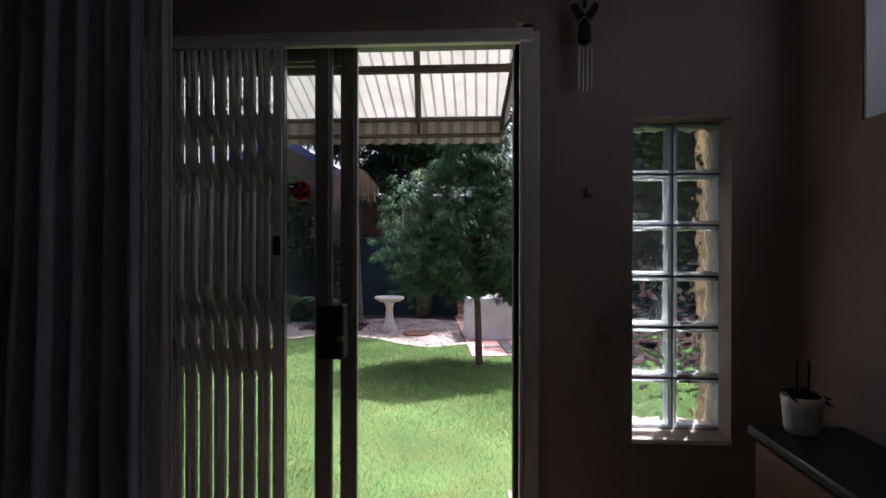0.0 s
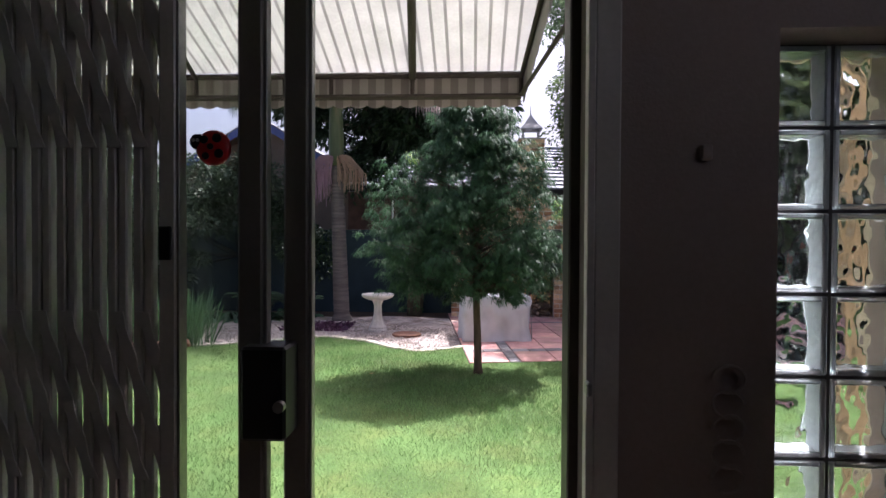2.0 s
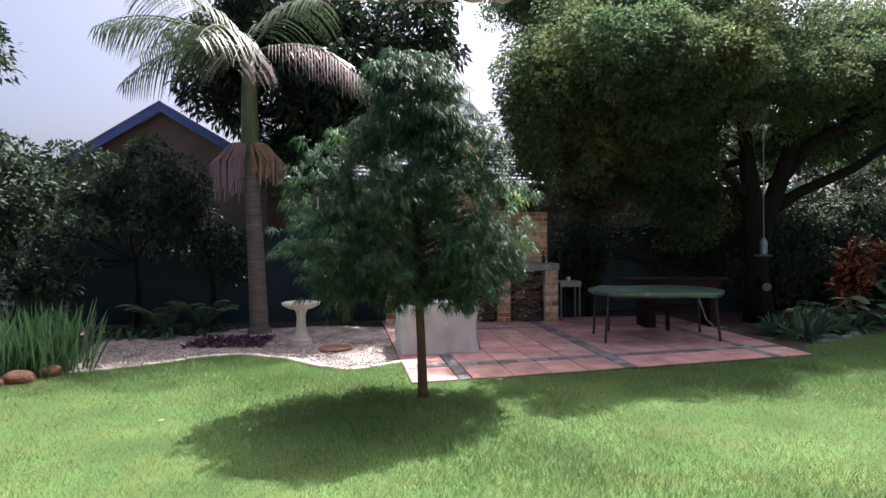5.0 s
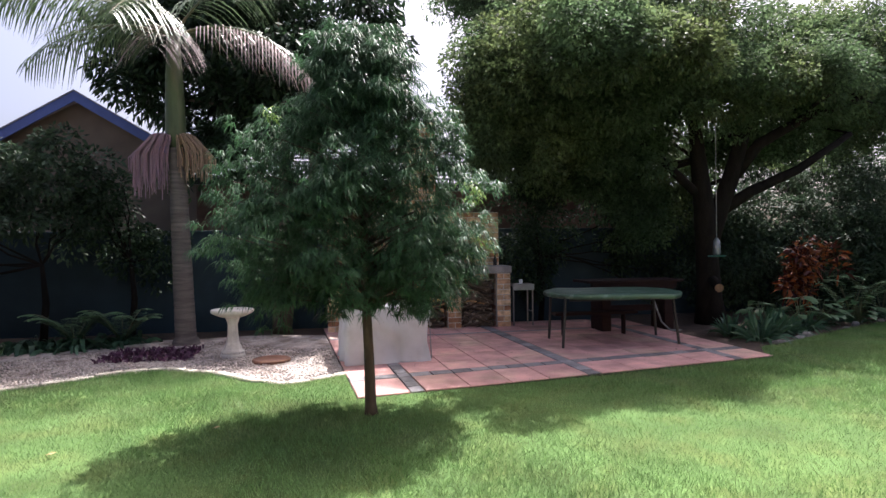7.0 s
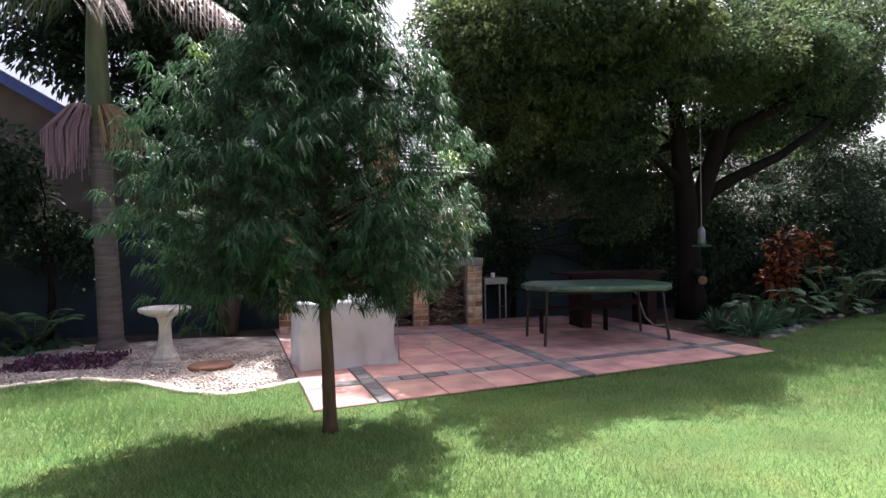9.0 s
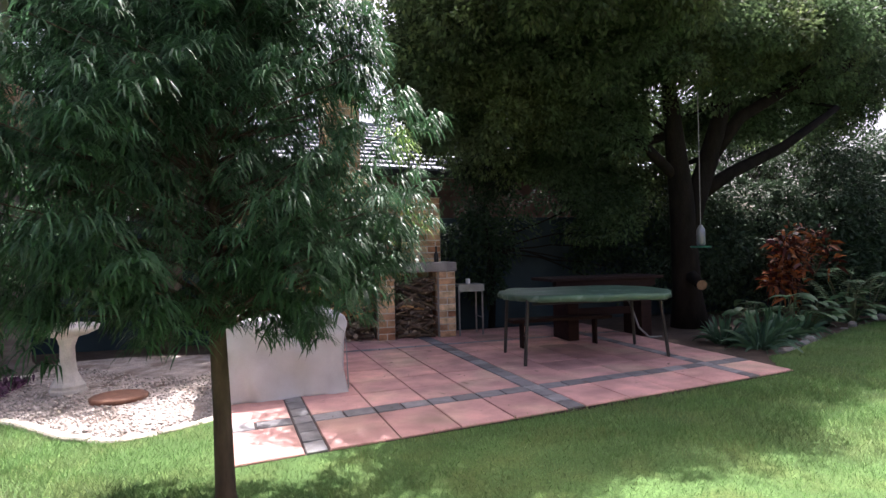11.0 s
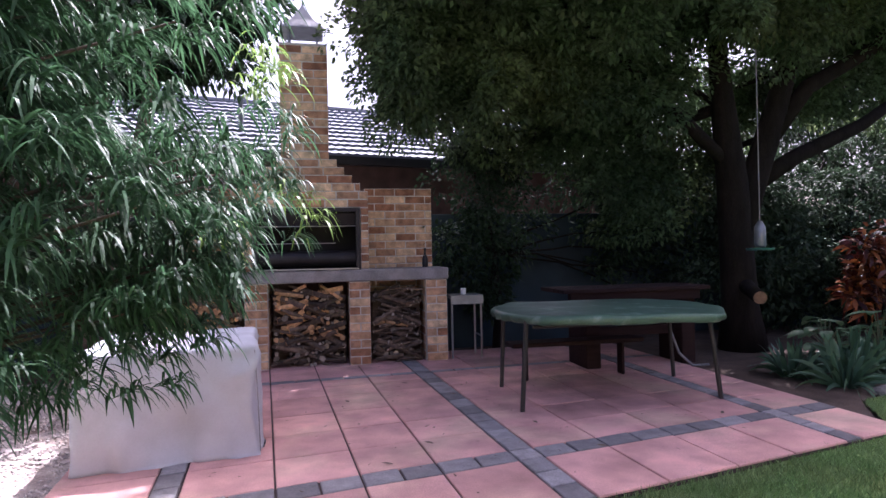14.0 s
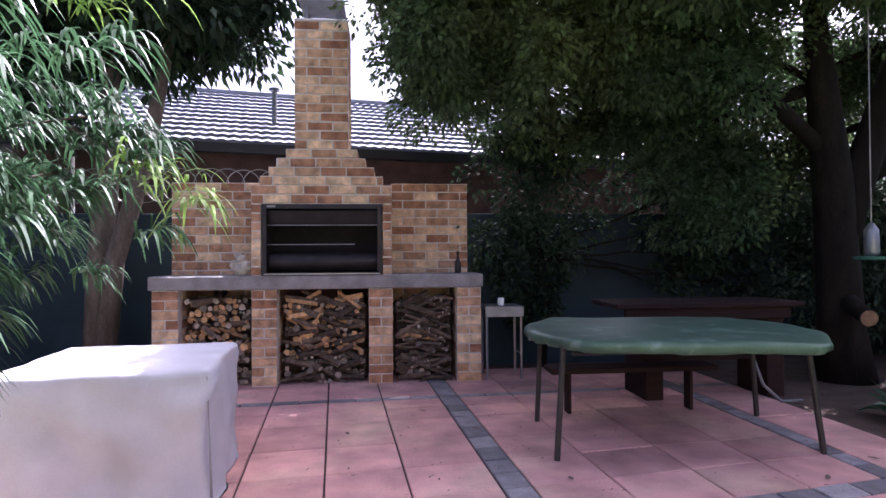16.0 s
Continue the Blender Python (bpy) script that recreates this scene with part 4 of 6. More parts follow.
under("bottom_bar", Mesh().box(fx0 + 0.02, fx1 - 0.02, FY - 0.03, FY - 0.014, fz0 + 0.005, fz0 + 0.02, 0.003), M_ROD, fire)
under("maker_plate", Mesh().box(fx0 + 0.05, fx0 + 0.13, FY - 0.0155, FY - 0.013, fz1 - 0.032, fz1 - 0.014, 0.0005), M_ROD, fire)


# stacked firewood
def log_mesh(r, length, kind):
    """A split or round log with a pale cut end."""
    n = 9 if kind else 6
    prof = [(r * random.uniform(0.75, 1.1), 2 * math.pi * (k + random.uniform(-0.2, 0.2)) / n) for k in range(n)]
    m = Mesh()
    for y in (0, length):
        m.v += [(a * math.cos(t), y, a * math.sin(t)) for a, t in prof]
    m.f += [(k, k + n, (k + 1) % n + n, (k + 1) % n) for k in range(n)] + [tuple(range(n)), tuple(range(2 * n - 1, n - 1, -1))]
    return m, n


def log_kinds(mat_bark, mat_end, count, rlo, rhi):
    kinds = []
    for k in range(count):
        r = random.uniform(rlo, rhi)
        m, n = log_mesh(r, random.uniform(0.3, 0.42), k % 2)
        me = m.data("log", mat_bark)
        me.materials.append(mat_end)
        me.polygons[n].material_index = 1
        me.polygons[n + 1].material_index = 1
        kinds.append((me, r))
    return kinds


M_OLDEND = material("grey old cut wood", (0.27, 0.225, 0.18), 0.9, vary=0.3, scale=30, obj_random=0.6)
M_FRESHEND = material("fresh cut wood", (0.46, 0.27, 0.13), 0.85, vary=0.3, scale=30, obj_random=0.55)
M_LOGBARK = material("rough log bark", (0.11, 0.078, 0.055), 0.95, vary=0.4, scale=20, bump=0.9, obj_random=0.5)
fresh = log_kinds(M_LOGBARK, M_FRESHEND, 12, 0.022, 0.045)
old = log_kinds(M_LOGBARK, M_OLDEND, 12, 0.016, 0.036)
split_wood = log_kinds(M_FRESHEND, M_FRESHEND, 10, 0.02, 0.04)
sticks = log_kinds(M_LOGBARK, M_OLDEND, 10, 0.008, 0.02)
for name, x0, x1, mix, along, high in (("left", 0.04, 0.69, 0.45, 0.10, 0.84), ("mid", 0.965, 1.81, 0.7, 0.28, 0.82), ("right", 2.07, 2.68, 0.05, 0.55, 0.84)):
    mid = (x0 + x1) / 2
    pile = thing("firewood_pile", (mid, 12.8, 0.0), {"left": "stack of round cut logs in a brick wood store", "mid": "jumbled orange split logs in a brick wood store", "right": "heap of thin grey branches in a brick wood store"}[name], "firewood", "firewood in the barbecue")
    under("log_bed", Mesh().box(x0 + 0.01 - mid, x1 - 0.01 - mid, 0.0, 0.25, 0.0, high - 0.06, 0.02), M_BARK_LOG, pile)
    z = 0.03
    while z < high:
        x = x0 + 0.03 + random.uniform(0, 0.03)
        while x < x1 - 0.03:
            low = z < 0.28
            kinds = sticks if name == "right" and random.random() < 0.7 else old if low or random.random() > mix else (split_wood if random.random() < 0.4 else fresh)
            me, r = random.choice(kinds)
            ob = new("log", me)
            ob.parent = pile
            spin = Matrix.Rotation(radians(random.uniform(0, 360)), 4, "Y")
            if random.random() < along:
                half = 0.17
                cx0 = min(max(x, x0 + half + 0.02), x1 - half - 0.02) - mid
                turned = Matrix.Rotation(radians(90 + random.uniform(-38, 38)), 4, "Z") @ Matrix.Rotation(radians(random.uniform(-30, 30)), 4, "X")
                ob.matrix_basis = Matrix.Translation((cx0, -0.17 + random.uniform(-0.05, 0.05), z + random.uniform(-0.01, 0.03))) @ turned @ spin @ Matrix.Translation((0, -0.17, 0)) @ Matrix.Scale(0.9, 4)
                x += 0.10
            else:
                ob.matrix_basis = Matrix.Translation((min(max(x, x0 + 0.05), x1 - 0.05) - mid, -0.24 + random.uniform(0, 0.14), z + random.uniform(-0.012, 0.012))) @ Matrix.Rotation(radians(random.uniform(-12, 12)), 4, "X") @ Matrix.Rotation(radians(random.uniform(-14, 14)), 4, "Z") @ spin @ Matrix.Scale(random.uniform(0.85, 1.15), 4)
                x += r * 1.9
        z += 0.056

# small things on the shelf
orn = thing("sandstone_lump", (0.565, 12.68, 1.065), "knobbly pale sandstone lump on the barbecue shelf", "stone")
for dx, dz, r in ((0, 0.055, 0.075), (-0.05, 0.10, 0.055), (0.05, 0.09, 0.06), (0.0, 0.16, 0.05), (-0.03, 0.20, 0.035)):
    bm = bmesh.new()
    bmesh.ops.create_icosphere(bm, subdivisions=2, radius=r)
    for v in bm.verts:
        v.co *= 1 + 0.25 * noise.noise(v.co * 25 + Vector((dx * 40, 0, dz * 40)))
        v.co += Vector((dx, 0, dz))
    me = bpy.data.meshes.new("stone_lobe")
    bm.to_mesh(me)
    bm.free()
    me.materials.append(M_EDGING)
    ob = part("stone_lobe", me, None)
    ob.parent = orn
bottle = solid("bottle", Mesh().lathe([(0.03, 1.066), (0.034, 1.075), (0.034, 1.17), (0.014, 1.22), (0.013, 1.275), (0.016, 1.28), (0.016, 1.292)], 2.745, 12.82, 16), M_BLACK, "small dark brown bottle on the barbecue shelf", "bottle", smooth=True)

# metal side stand
stand = thing("metal_stand", (3.18, 12.7, 0), "small grey metal side table beside the barbecue", "table")
part("tray", Mesh().box(2.98, 3.37, 12.52, 12.86, 0.70, 0.735, 0.005), M_GALV, stand)
part("tray_front", Mesh().box(2.98, 3.37, 12.50, 12.518, 0.63, 0.735, 0.004), M_GALV, stand)
for x in (3.0, 3.35):
    for y in (12.54, 12.84):
        part("leg", Mesh().tube([(x, y, 0), (x, y, 0.70)], 0.013, 8), M_ROD if x > 3.2 else M_GALV, stand)
part("side_bar", Mesh().tube([(3.35, 12.54, 0.25), (3.35, 12.84, 0.25)], 0.008, 8), M_GALV, stand)
solid("mug", Mesh().lathe([(0.03, 0.736), (0.032, 0.74), (0.034, 0.81), (0.03, 0.812), (0.028, 0.75)], 3.16, 12.62, 14), M_WHITE, "small pale mug on the metal stand", "mug", smooth=True)

# ---------------------------------------------------------------- covered box
cover = thing("covered_unit", (0.6, 10.1, 0), "low square unit under a creased grey canvas cover", "cover")
bm = bmesh.new()
bmesh.ops.create_cube(bm, size=1.0)
bmesh.ops.subdivide_edges(bm, edges=bm.edges[:], cuts=31, use_grid_fill=True)
for v in bm.verts:
    x, y, z = v.co.x, v.co.y, v.co.z
    rad = 0.46
    q = Vector((max(-rad, min(rad, x)), max(-rad, min(rad, y)), max(-0.5, min(0.46, z))))
    d = v.co - q
    if d.length > 1e-6:
        v.co = q + d.normalized() * 0.04
    flare = 1 + 0.05 * (0.5 - z) ** 2
    fold = 0.014 * math.sin(9 * x + 3 * z) * math.sin(7 * y + 2 * z) + 0.024 * noise.noise(Vector((x * 4 + z * 2, y * 4, z * 2.5)))
    top = 0.02 * noise.noise(Vector((x * 3, y * 3, 5))) if z > 0.4 else 0.0
    v.co = Vector((v.co.x * 1.02 * flare + fold, v.co.y * 1.0 * flare + fold * (1 if abs(y) > 0.4 else 0.3), (v.co.z + 0.5) * 0.69 + top * 0.5))
    crease = 0.055 * (0.25 - abs(noise.noise(Vector((x * 3.1 + y * 2.0, y * 2.3 - x, z * 1.6 + 3))))) * (1 if z < 0.42 else 0.25)
    v.co.y -= crease if y < -0.4 else 0.0
    v.co.x += crease if x > 0.4 else 0.0
    drape = 0.06 * noise.noise(Vector((x * 6, y * 6, 1.0))) * max(0.0, 0.4 - z)
    v.co.x += drape
    v.co.y += drape
me = bpy.data.meshes.new("canvas")
bm.to_mesh(me)
bm.free()
me.materials.append(M_COVER)
me.polygons.foreach_set("use_smooth", [True] * len(me.polygons))
ob = part("canvas", me, None)
ob.parent = cover
seam = Mesh()
for s in (-1, 1):
    seam.tube([(0.512 * 1.0 + 0.012, s * 0.02 - 0.505, 0.03), (0.515, -0.500, 0.35), (0.50, -0.485, 0.655)], 0.004, 6)
ob = part("seam", seam, M_ASBESTOS, label="grey stitched edge")
ob.parent = cover
cover.matrix_basis = pose(0.545, 10.14, 0, 0, 0, 6)

# ---------------------------------------------------------------- covered table
table = thing("garden_table", (3.93, 10.55, 0), "garden table under a green tarpaulin cover, dark metal legs", "table")
top = Mesh()
ringz = ((0.0, 0.745, 0.0), (0.2, 0.744, 0.0), (0.4, 0.743, 0.0), (0.6, 0.742, 0.0), (0.78, 0.74, 0.0), (0.93, 0.739, 0.0), (0.982, 0.735, 0.0), (1.0, 0.722, 0.2), (1.0, 0.706, 0.7), (0.99, 0.682, 1.3), (0.972, 0.668, 1.6), (0.93, 0.672, 0.8))
n = 96


def outline(a):
    """An oblong with its corners cut off and rounded."""
    c, s = math.cos(a), math.sin(a)
    e = 40
    r = (abs(c) ** e + abs(s) ** e + ((abs(c) + 0.4 * abs(s)) / 1.12) ** e) ** (-1 / e)
    u, v = 0.965 * r * c, 0.735 * r * s
    return 0.988 * u + 0.156 * v - 0.01, -0.156 * u + 0.988 * v + 0.05


for f, z, w in ringz:
    for k in range(n):
        a = 2 * math.pi * k / n
        x, y = outline(a)
        g = 1 + 0.012 * w * math.sin(k * 1.9) + 0.009 * w * math.sin(k * 2.7 + 1)
        zz = z + (0.012 * noise.noise(Vector((x * 3 * f, y * 3 * f, 2))) if f < 0.99 else 0.006 * w * math.sin(k * 0.7) + 0.007 * w * math.sin(k * 2.3))
        top.v.append((x * f * g, y * f * g, zz))
top.f += [(r * n + k, (r + 1) * n + k, (r + 1) * n + (k + 1) % n, r * n + (k + 1) % n) for r in range(1, len(ringz) - 1) for k in range(n)]
top.f += [(k, n + k, n + (k + 1) % n) for k in range(n)]
ob = part("cover", top, M_TCOVER, None, "taut green tarpaulin with gathered hem", smooth=True)
ob.parent = table
ob = part("tabletop", Mesh().box(-0.74, 0.74, -0.52, 0.52, 0.68, 0.71, 0.01), M_LEG)
ob.parent = table
for x, y, fx, fy in ((-0.80, 0.42, -0.82, 0.47), (-0.86, -0.34, -0.92, -0.38), (0.84, 0.40, 0.89, 0.41), (0.70, -0.40, 0.755, -0.46)):
    ob = part("leg", Mesh().tube([(x, y, 0.69), (fx, fy, 0.0)], 0.019, 10), M_LEG)
    ob.parent = table
for y in (-0.38, 0.42):
    ob = part("apron_rail", Mesh().tube([(-0.82, y, 0.645), (0.78, y, 0.645)], 0.014, 8), M_LEG)
    ob.parent = table

# dark wooden table behind
bench = thing("wooden_table", (4.7, 11.75, 0), "dark red stained wooden table in the shade", "table")
for k in range(5):
    part("top_board", Mesh().box(3.90, 5.58, 11.42 + 0.125 * k, 11.42 + 0.125 * k + 0.117, 0.79, 0.83, 0.005), M_DARKWOOD, bench)
for x in (4.18, 5.28):
    part("leg_panel", Mesh().box(x, x + 0.16, 11.50, 11.95, 0.0, 0.79, 0.008), M_DARKWOOD, bench)
part("apron", Mesh().box(4.0, 5.48, 11.46, 11.49, 0.69, 0.79, 0.004), M_DARKWOOD, bench)
part("stretcher", Mesh().box(4.34, 5.28, 11.68, 11.74, 0.30, 0.40, 0.006), M_DARKWOOD, bench)
seat = thing("wooden_bench", (4.4, 11.15, 0), "low dark plank bench under the covered table", "bench")
part("seat", Mesh().box(3.25, 4.6, 11.10, 11.34, 0.325, 0.365, 0.006), M_DARKWOOD, seat)
for x in (3.4, 4.4):
    part("leg_panel", Mesh().box(x, x + 0.03, 11.18, 11.28, 0, 0.325, 0.005), M_DARKWOOD, seat)
solid("garden_hose", Mesh().tube([(4.95, 11.42, 0.55), (5.02, 11.38, 0.50), (5.06, 11.35, 0.35), (5.12, 11.32, 0.15), (5.25, 11.28, 0.02), (5.45, 11.3, 0.015)], 0.013, 8), M_GALV, "pale garden hose hanging from the wooden table", "hose", smooth=True)

# ---------------------------------------------------------------- bird bath and lid
bath = thing("bird_bath", (-1.42, 10.75, -0.035), "white weathered concrete bird bath on the gravel", "bird bath")
ob = part("pedestal", Mesh().lathe([(0.165, 0), (0.165, 0.03), (0.15, 0.045), (0.155, 0.075), (0.125, 0.11), (0.085, 0.20), (0.07, 0.32), (0.066, 0.44), (0.085, 0.50), (0.10, 0.53)], 0, 0, 8), M_BB)
ob.parent = bath
ob = part("bowl", Mesh().lathe([(0.10, 0.53), (0.17, 0.545), (0.255, 0.585), (0.278, 0.605), (0.278, 0.635), (0.265, 0.642), (0.245, 0.632), (0.16, 0.605), (0.02, 0.598)], 0, 0, 36), M_BB, smooth=True)
ob.parent = bath
solid("drain_cover", Mesh().lathe([(0.215, -0.04), (0.235, -0.03), (0.24, 0.0), (0.225, 0.012), (0.20, 0.006), (0.03, 0.004)], -0.86, 10.25, 32), M_TERRA, "round tan clay dish lying on the gravel", "dish", smooth=True)

# ---------------------------------------------------------------- boundary wall, neighbours
structure("wall_boundary", Mesh().box(-9, 14, 13.8, 13.98, -0.1, 1.76, 0.01), M_TEAL, "dark teal painted boundary wall at the back")
structure("wall_boundary_west", Mesh().box(-7.2, -7.0, 2.2, 13.8, -0.1, 1.76, 0.01), M_TEAL, "dark teal painted boundary wall at the side")
structure("wall_boundary_east", Mesh().box(12.4, 12.6, 2.2, 13.8, -0.1, 1.76, 0.01), M_TEAL, "dark teal painted boundary wall at the far side")
wire = thing("razor_wire", (0, 13.9, 1.76), "coil of rusty razor wire along the boundary wall", "wire")
ring = Mesh().tube([(0.20 * math.cos(a), 0.02 * math.sin(2 * a), 0.20 * math.sin(a)) for a in [2 * math.pi * k / 28 for k in range(29)]], 0.0055, 4).data("wire_loop", M_WIRE)
for k in range(15):
    ob = part("wire_loop", ring, None, wire)
    ob.matrix_parent_inverse = Matrix.Identity(4)
    ob.matrix_basis = Matrix.Translation((-1.9 + 0.185 * k, -0.02, 0.33 + random.uniform(-0.01, 0.01)))
part("wire_strand", Mesh().tube([(-2.1, 13.88, 2.09), (0.9, 13.88, 2.09)], 0.004, 4), M_WIRE, wire)
for x in (-1.6, 0.72):
    part("wire_post", Mesh().tube([(x, 13.88, 1.755), (x, 13.88, 2.42)], 0.02, 8), M_WHITE, wire, "white painted steel post")

nb = thing("neighbour_house", (1.5, 16.3, 0), "neighbour's long house with a grey tiled roof and black gutter", "house")


def nbp(u, v, z):
    """A point of the neighbour's house: along its eave, back from it, height."""
    c, s = math.cos(radians(12)), math.sin(radians(12))
    return (0.5 + u * c - v * s, 15.1 + u * s + v * c, z)


wallm = Mesh()
a = [nbp(-3.3, 0.45, -0.1), nbp(11, 0.45, -0.1), nbp(11, 5.6, -0.1), nbp(-3.3, 5.6, -0.1)]
b = [(p[0], p[1], 2.85) for p in a]
wallm.add(a + b, [(0, 1, 5, 4), (1, 2, 6, 5), (2, 3, 7, 6), (3, 0, 4, 7)])
part("wall", wallm, M_DARKBRICK, nb)
g = Mesh()
p = [nbp(-3.5, -0.12, 2.66), nbp(11.2, -0.12, 2.66), nbp(11.2, 0.0, 2.66), nbp(-3.5, 0.0, 2.66)]
g.add(p + [(q[0], q[1], 2.79) for q in p], [(3, 2, 1, 0), (4, 5, 6, 7), (0, 1, 5, 4), (1, 2, 6, 5), (2, 3, 7, 6), (3, 0, 4, 7)])
part("gutter", g, M_GUTTER, nb)
rows, cols = 12, 196
for r in range(rows):
    tiles = Mesh()
    v0, v1 = r * 0.27, (r + 1) * 0.27 + 0.03
    z0, z1 = 2.80 + v0 * 0.466 + 0.05, 2.80 + v1 * 0.466
    k = len(tiles.v)
    for c in range(cols + 1):
        u = -3.5 + 14.7 * c / cols
        wv = (0.012 if c % 2 else -0.004)
        tiles.v += [nbp(u, v0, z0 + wv - 0.05), nbp(u, v0, z0 + wv), nbp(u, v1, z1 + wv)]
    tiles.f += [(k + 3 * c + j, k + 3 * c + 3 + j, k + 3 * c + 4 + j, k + 3 * c + 1 + j) for c in range(cols) for j in range(2)]
    part("tile_course", tiles, M_TILE, nb)
back = Mesh()
p = [nbp(-3.5, 3.25, 4.31), nbp(11.2, 3.25, 4.31), nbp(11.2, 6.5, 2.8), nbp(-3.5, 6.5, 2.8)]
back.add(p, [(0, 1, 2, 3)])
part("roof", back, M_TILE, nb)
part("ridge", Mesh().tube([nbp(-3.5, 3.25, 4.32), nbp(11.2, 3.25, 4.32)], 0.09, 8), M_TILE, nb)
for gx0 in (-3.4, 11.1):
    gm2 = Mesh()
    gm2.add([nbp(gx0, 0.2, 2.8), nbp(gx0, 6.3, 2.8), nbp(gx0, 3.25, 4.28)], [(0, 1, 2)])
    part("gable", gm2, M_DARKBRICK, nb)
vx = nbp(0.0, 1.1, 3.3)
part("vent_pipe", Mesh().tube([vx, (vx[0], vx[1], 3.87)], 0.04, 10), M_GALV, nb)
part("vent_cap", Mesh().tube([(vx[0], vx[1], 3.86), (vx[0], vx[1], 3.90)], 0.085, 12), M_GALV, nb)

gh = thing("gable_house", (-5.45, 16.5, 0), "brown plastered house gable with a blue fascia board", "house")
ax, az, ay = -5.38, 4.70, 16.0
gw = Mesh()
gw.add([(-7.9, ay, -0.1), (-3.0, ay, -0.1), (-3.0, ay, 3.20), (ax, ay, az - 0.12), (-7.9, ay, 3.20)], [(0, 1, 2, 3, 4)])
gw.add([(-3.0, ay, -0.1), (-3.0, ay + 6, -0.1), (-3.0, ay + 6, 3.2), (-3.0, ay, 3.2)], [(0, 1, 2, 3)])
part("wall", gw, M_BROWNWALL, gh)
for s in (-1, 1):
    ex, ez = ax + s * 2.75, az - 2.75 * 0.60
    fm = Mesh()
    v = [(ax, ay - 0.32, az + 0.02), (ex, ay - 0.32, ez + 0.02), (ex, ay - 0.32, ez - 0.20), (ax, ay - 0.32, az - 0.20)]
    fm.add(v + [(q[0], q[1] + 0.03, q[2]) for q in v], [(0, 1, 2, 3), (7, 6, 5, 4), (0, 4, 5, 1), (2, 6, 7, 3), (1, 5, 6, 2)])
    part("fascia", fm, M_BLUE, gh, "blue painted fascia board")
    rm = Mesh()
    v = [(ax, ay - 0.34, az + 0.04), (ex, ay - 0.34, ez + 0.04), (ex, ay + 6, ez + 0.04), (ax, ay + 6, az + 0.04)]
    rm.add(v + [(q[0], q[1], q[2] - 0.03) for q in v], [(0, 1, 2, 3), (7, 6, 5, 4), (0, 4, 5, 1), (1, 5, 6, 2)])
    part("roof", rm, M_ASBESTOS, gh)


# ---------------------------------------------------------------- trees
def branch(m, p0, p1, r0, r1, n=8, wobble=0.06, steps=5):
    p0, p1 = Vector(p0), Vector(p1)
    L = (p1 - p0).length
    pts = []
    for k in range(steps + 1):
        f = k / steps
        w = wobble * L * math.sin(f * math.pi)
        pts.append(p0.lerp(p1, f) + Vector((random.uniform(-w, w), random.uniform(-w, w), random.uniform(0, w))))
    m.tube(pts, [r0 + (r1 - r0) * k / steps for k in range(steps + 1)], n)
    return pts


def ellipsoid_centres(lobes, count, fill):
    """Clump centres over lobes (centre, radii), most near the skin."""
    weights = np.array([l[1][0] * l[1][1] + l[1][0] * l[1][2] for l in lobes])
    pick = rng.choice(len(lobes), count, p=weights / weights.sum())
    c = np.array([l[0] for l in lobes])[pick]
    r = np.array([l[1] for l in lobes])[pick]
    d = unit(rng.normal(0, 1, (count, 3)))
    s = 1 - rng.random((count, 1)) ** 1.3 * fill
    return c + d * r * s


# slim tree on the lawn, with long drooping leaves
slim = thing("lawn_tree", (0.29, 7.55, LAWN_Z), "young tree with long narrow drooping leaves on the lawn", "tree")
tm = Mesh()
tm.tube([(0.29, 7.55, -0.06), (0.285, 7.55, 0.05), (0.275, 7.56, 0.5), (0.255, 7.57, 1.0), (0.25, 7.58, 1.8), (0.24, 7.6, 2.7)], [0.065, 0.05, 0.043, 0.040, 0.028, 0.012], 10)
PODO = [(0.80, 0.3), (1.0, 0.78), (1.2, 1.03), (1.55, 1.13), (1.9, 1.05), (2.2, 0.88), (2.45, 0.70), (2.7, 0.53), (2.95, 0.38), (3.15, 0.20), (3.27, 0.06)]
zs, rs = np.array(PODO).T
boughs = 190
bz = 1.04 + rng.random(boughs) ** 1.0 * 2.1
bang = np.arange(boughs) * 2.39996
brad = np.interp(bz, zs, rs) * (0.15 + 0.78 * rng.random(boughs) ** 0.6)
bc = np.stack([0.21 + brad * np.cos(bang), 7.58 + 0.92 * brad * np.sin(bang), bz], 1)
extra = np.array([(1.22, 7.4, 1.42), (1.15, 7.45, 1.85), (0.85, 7.3, 2.28), (-0.95, 7.5, 2.0), (-0.98, 7.5, 1.55), (-0.62, 7.5, 2.36), (0.22, 7.58, 3.05), (0.1, 7.55, 2.8), (0.0, 7.3, 1.02), (0.4, 7.2, 1.02), (0.1, 6.95, 1.1), (-0.4, 7.3, 1.0), (-0.65, 7.6, 1.05), (0.7, 7.3, 1.0), (0.75, 7.8, 0.98), (-0.1, 7.6, 1.0), (0.45, 7.65, 1.0), (1.0, 7.5, 1.1),
                  (1.12, 8.05, 1.55), (1.18, 8.2, 1.46), (0.8, 8.4, 1.55), (1.25, 8.2, 1.6), (0.6, 8.5, 1.7), (0.75, 7.6, 1.9), (0.9, 7.7, 1.7), (0.6, 7.9, 2.1), (0.75, 7.9, 2.35), (0.95, 7.8, 2.05), (0.5, 7.7, 2.4), (0.4, 7.8, 1.7), (0.1, 7.3, 1.6), (0.15, 7.3, 2.0)])
bc = np.concatenate([bc, extra])
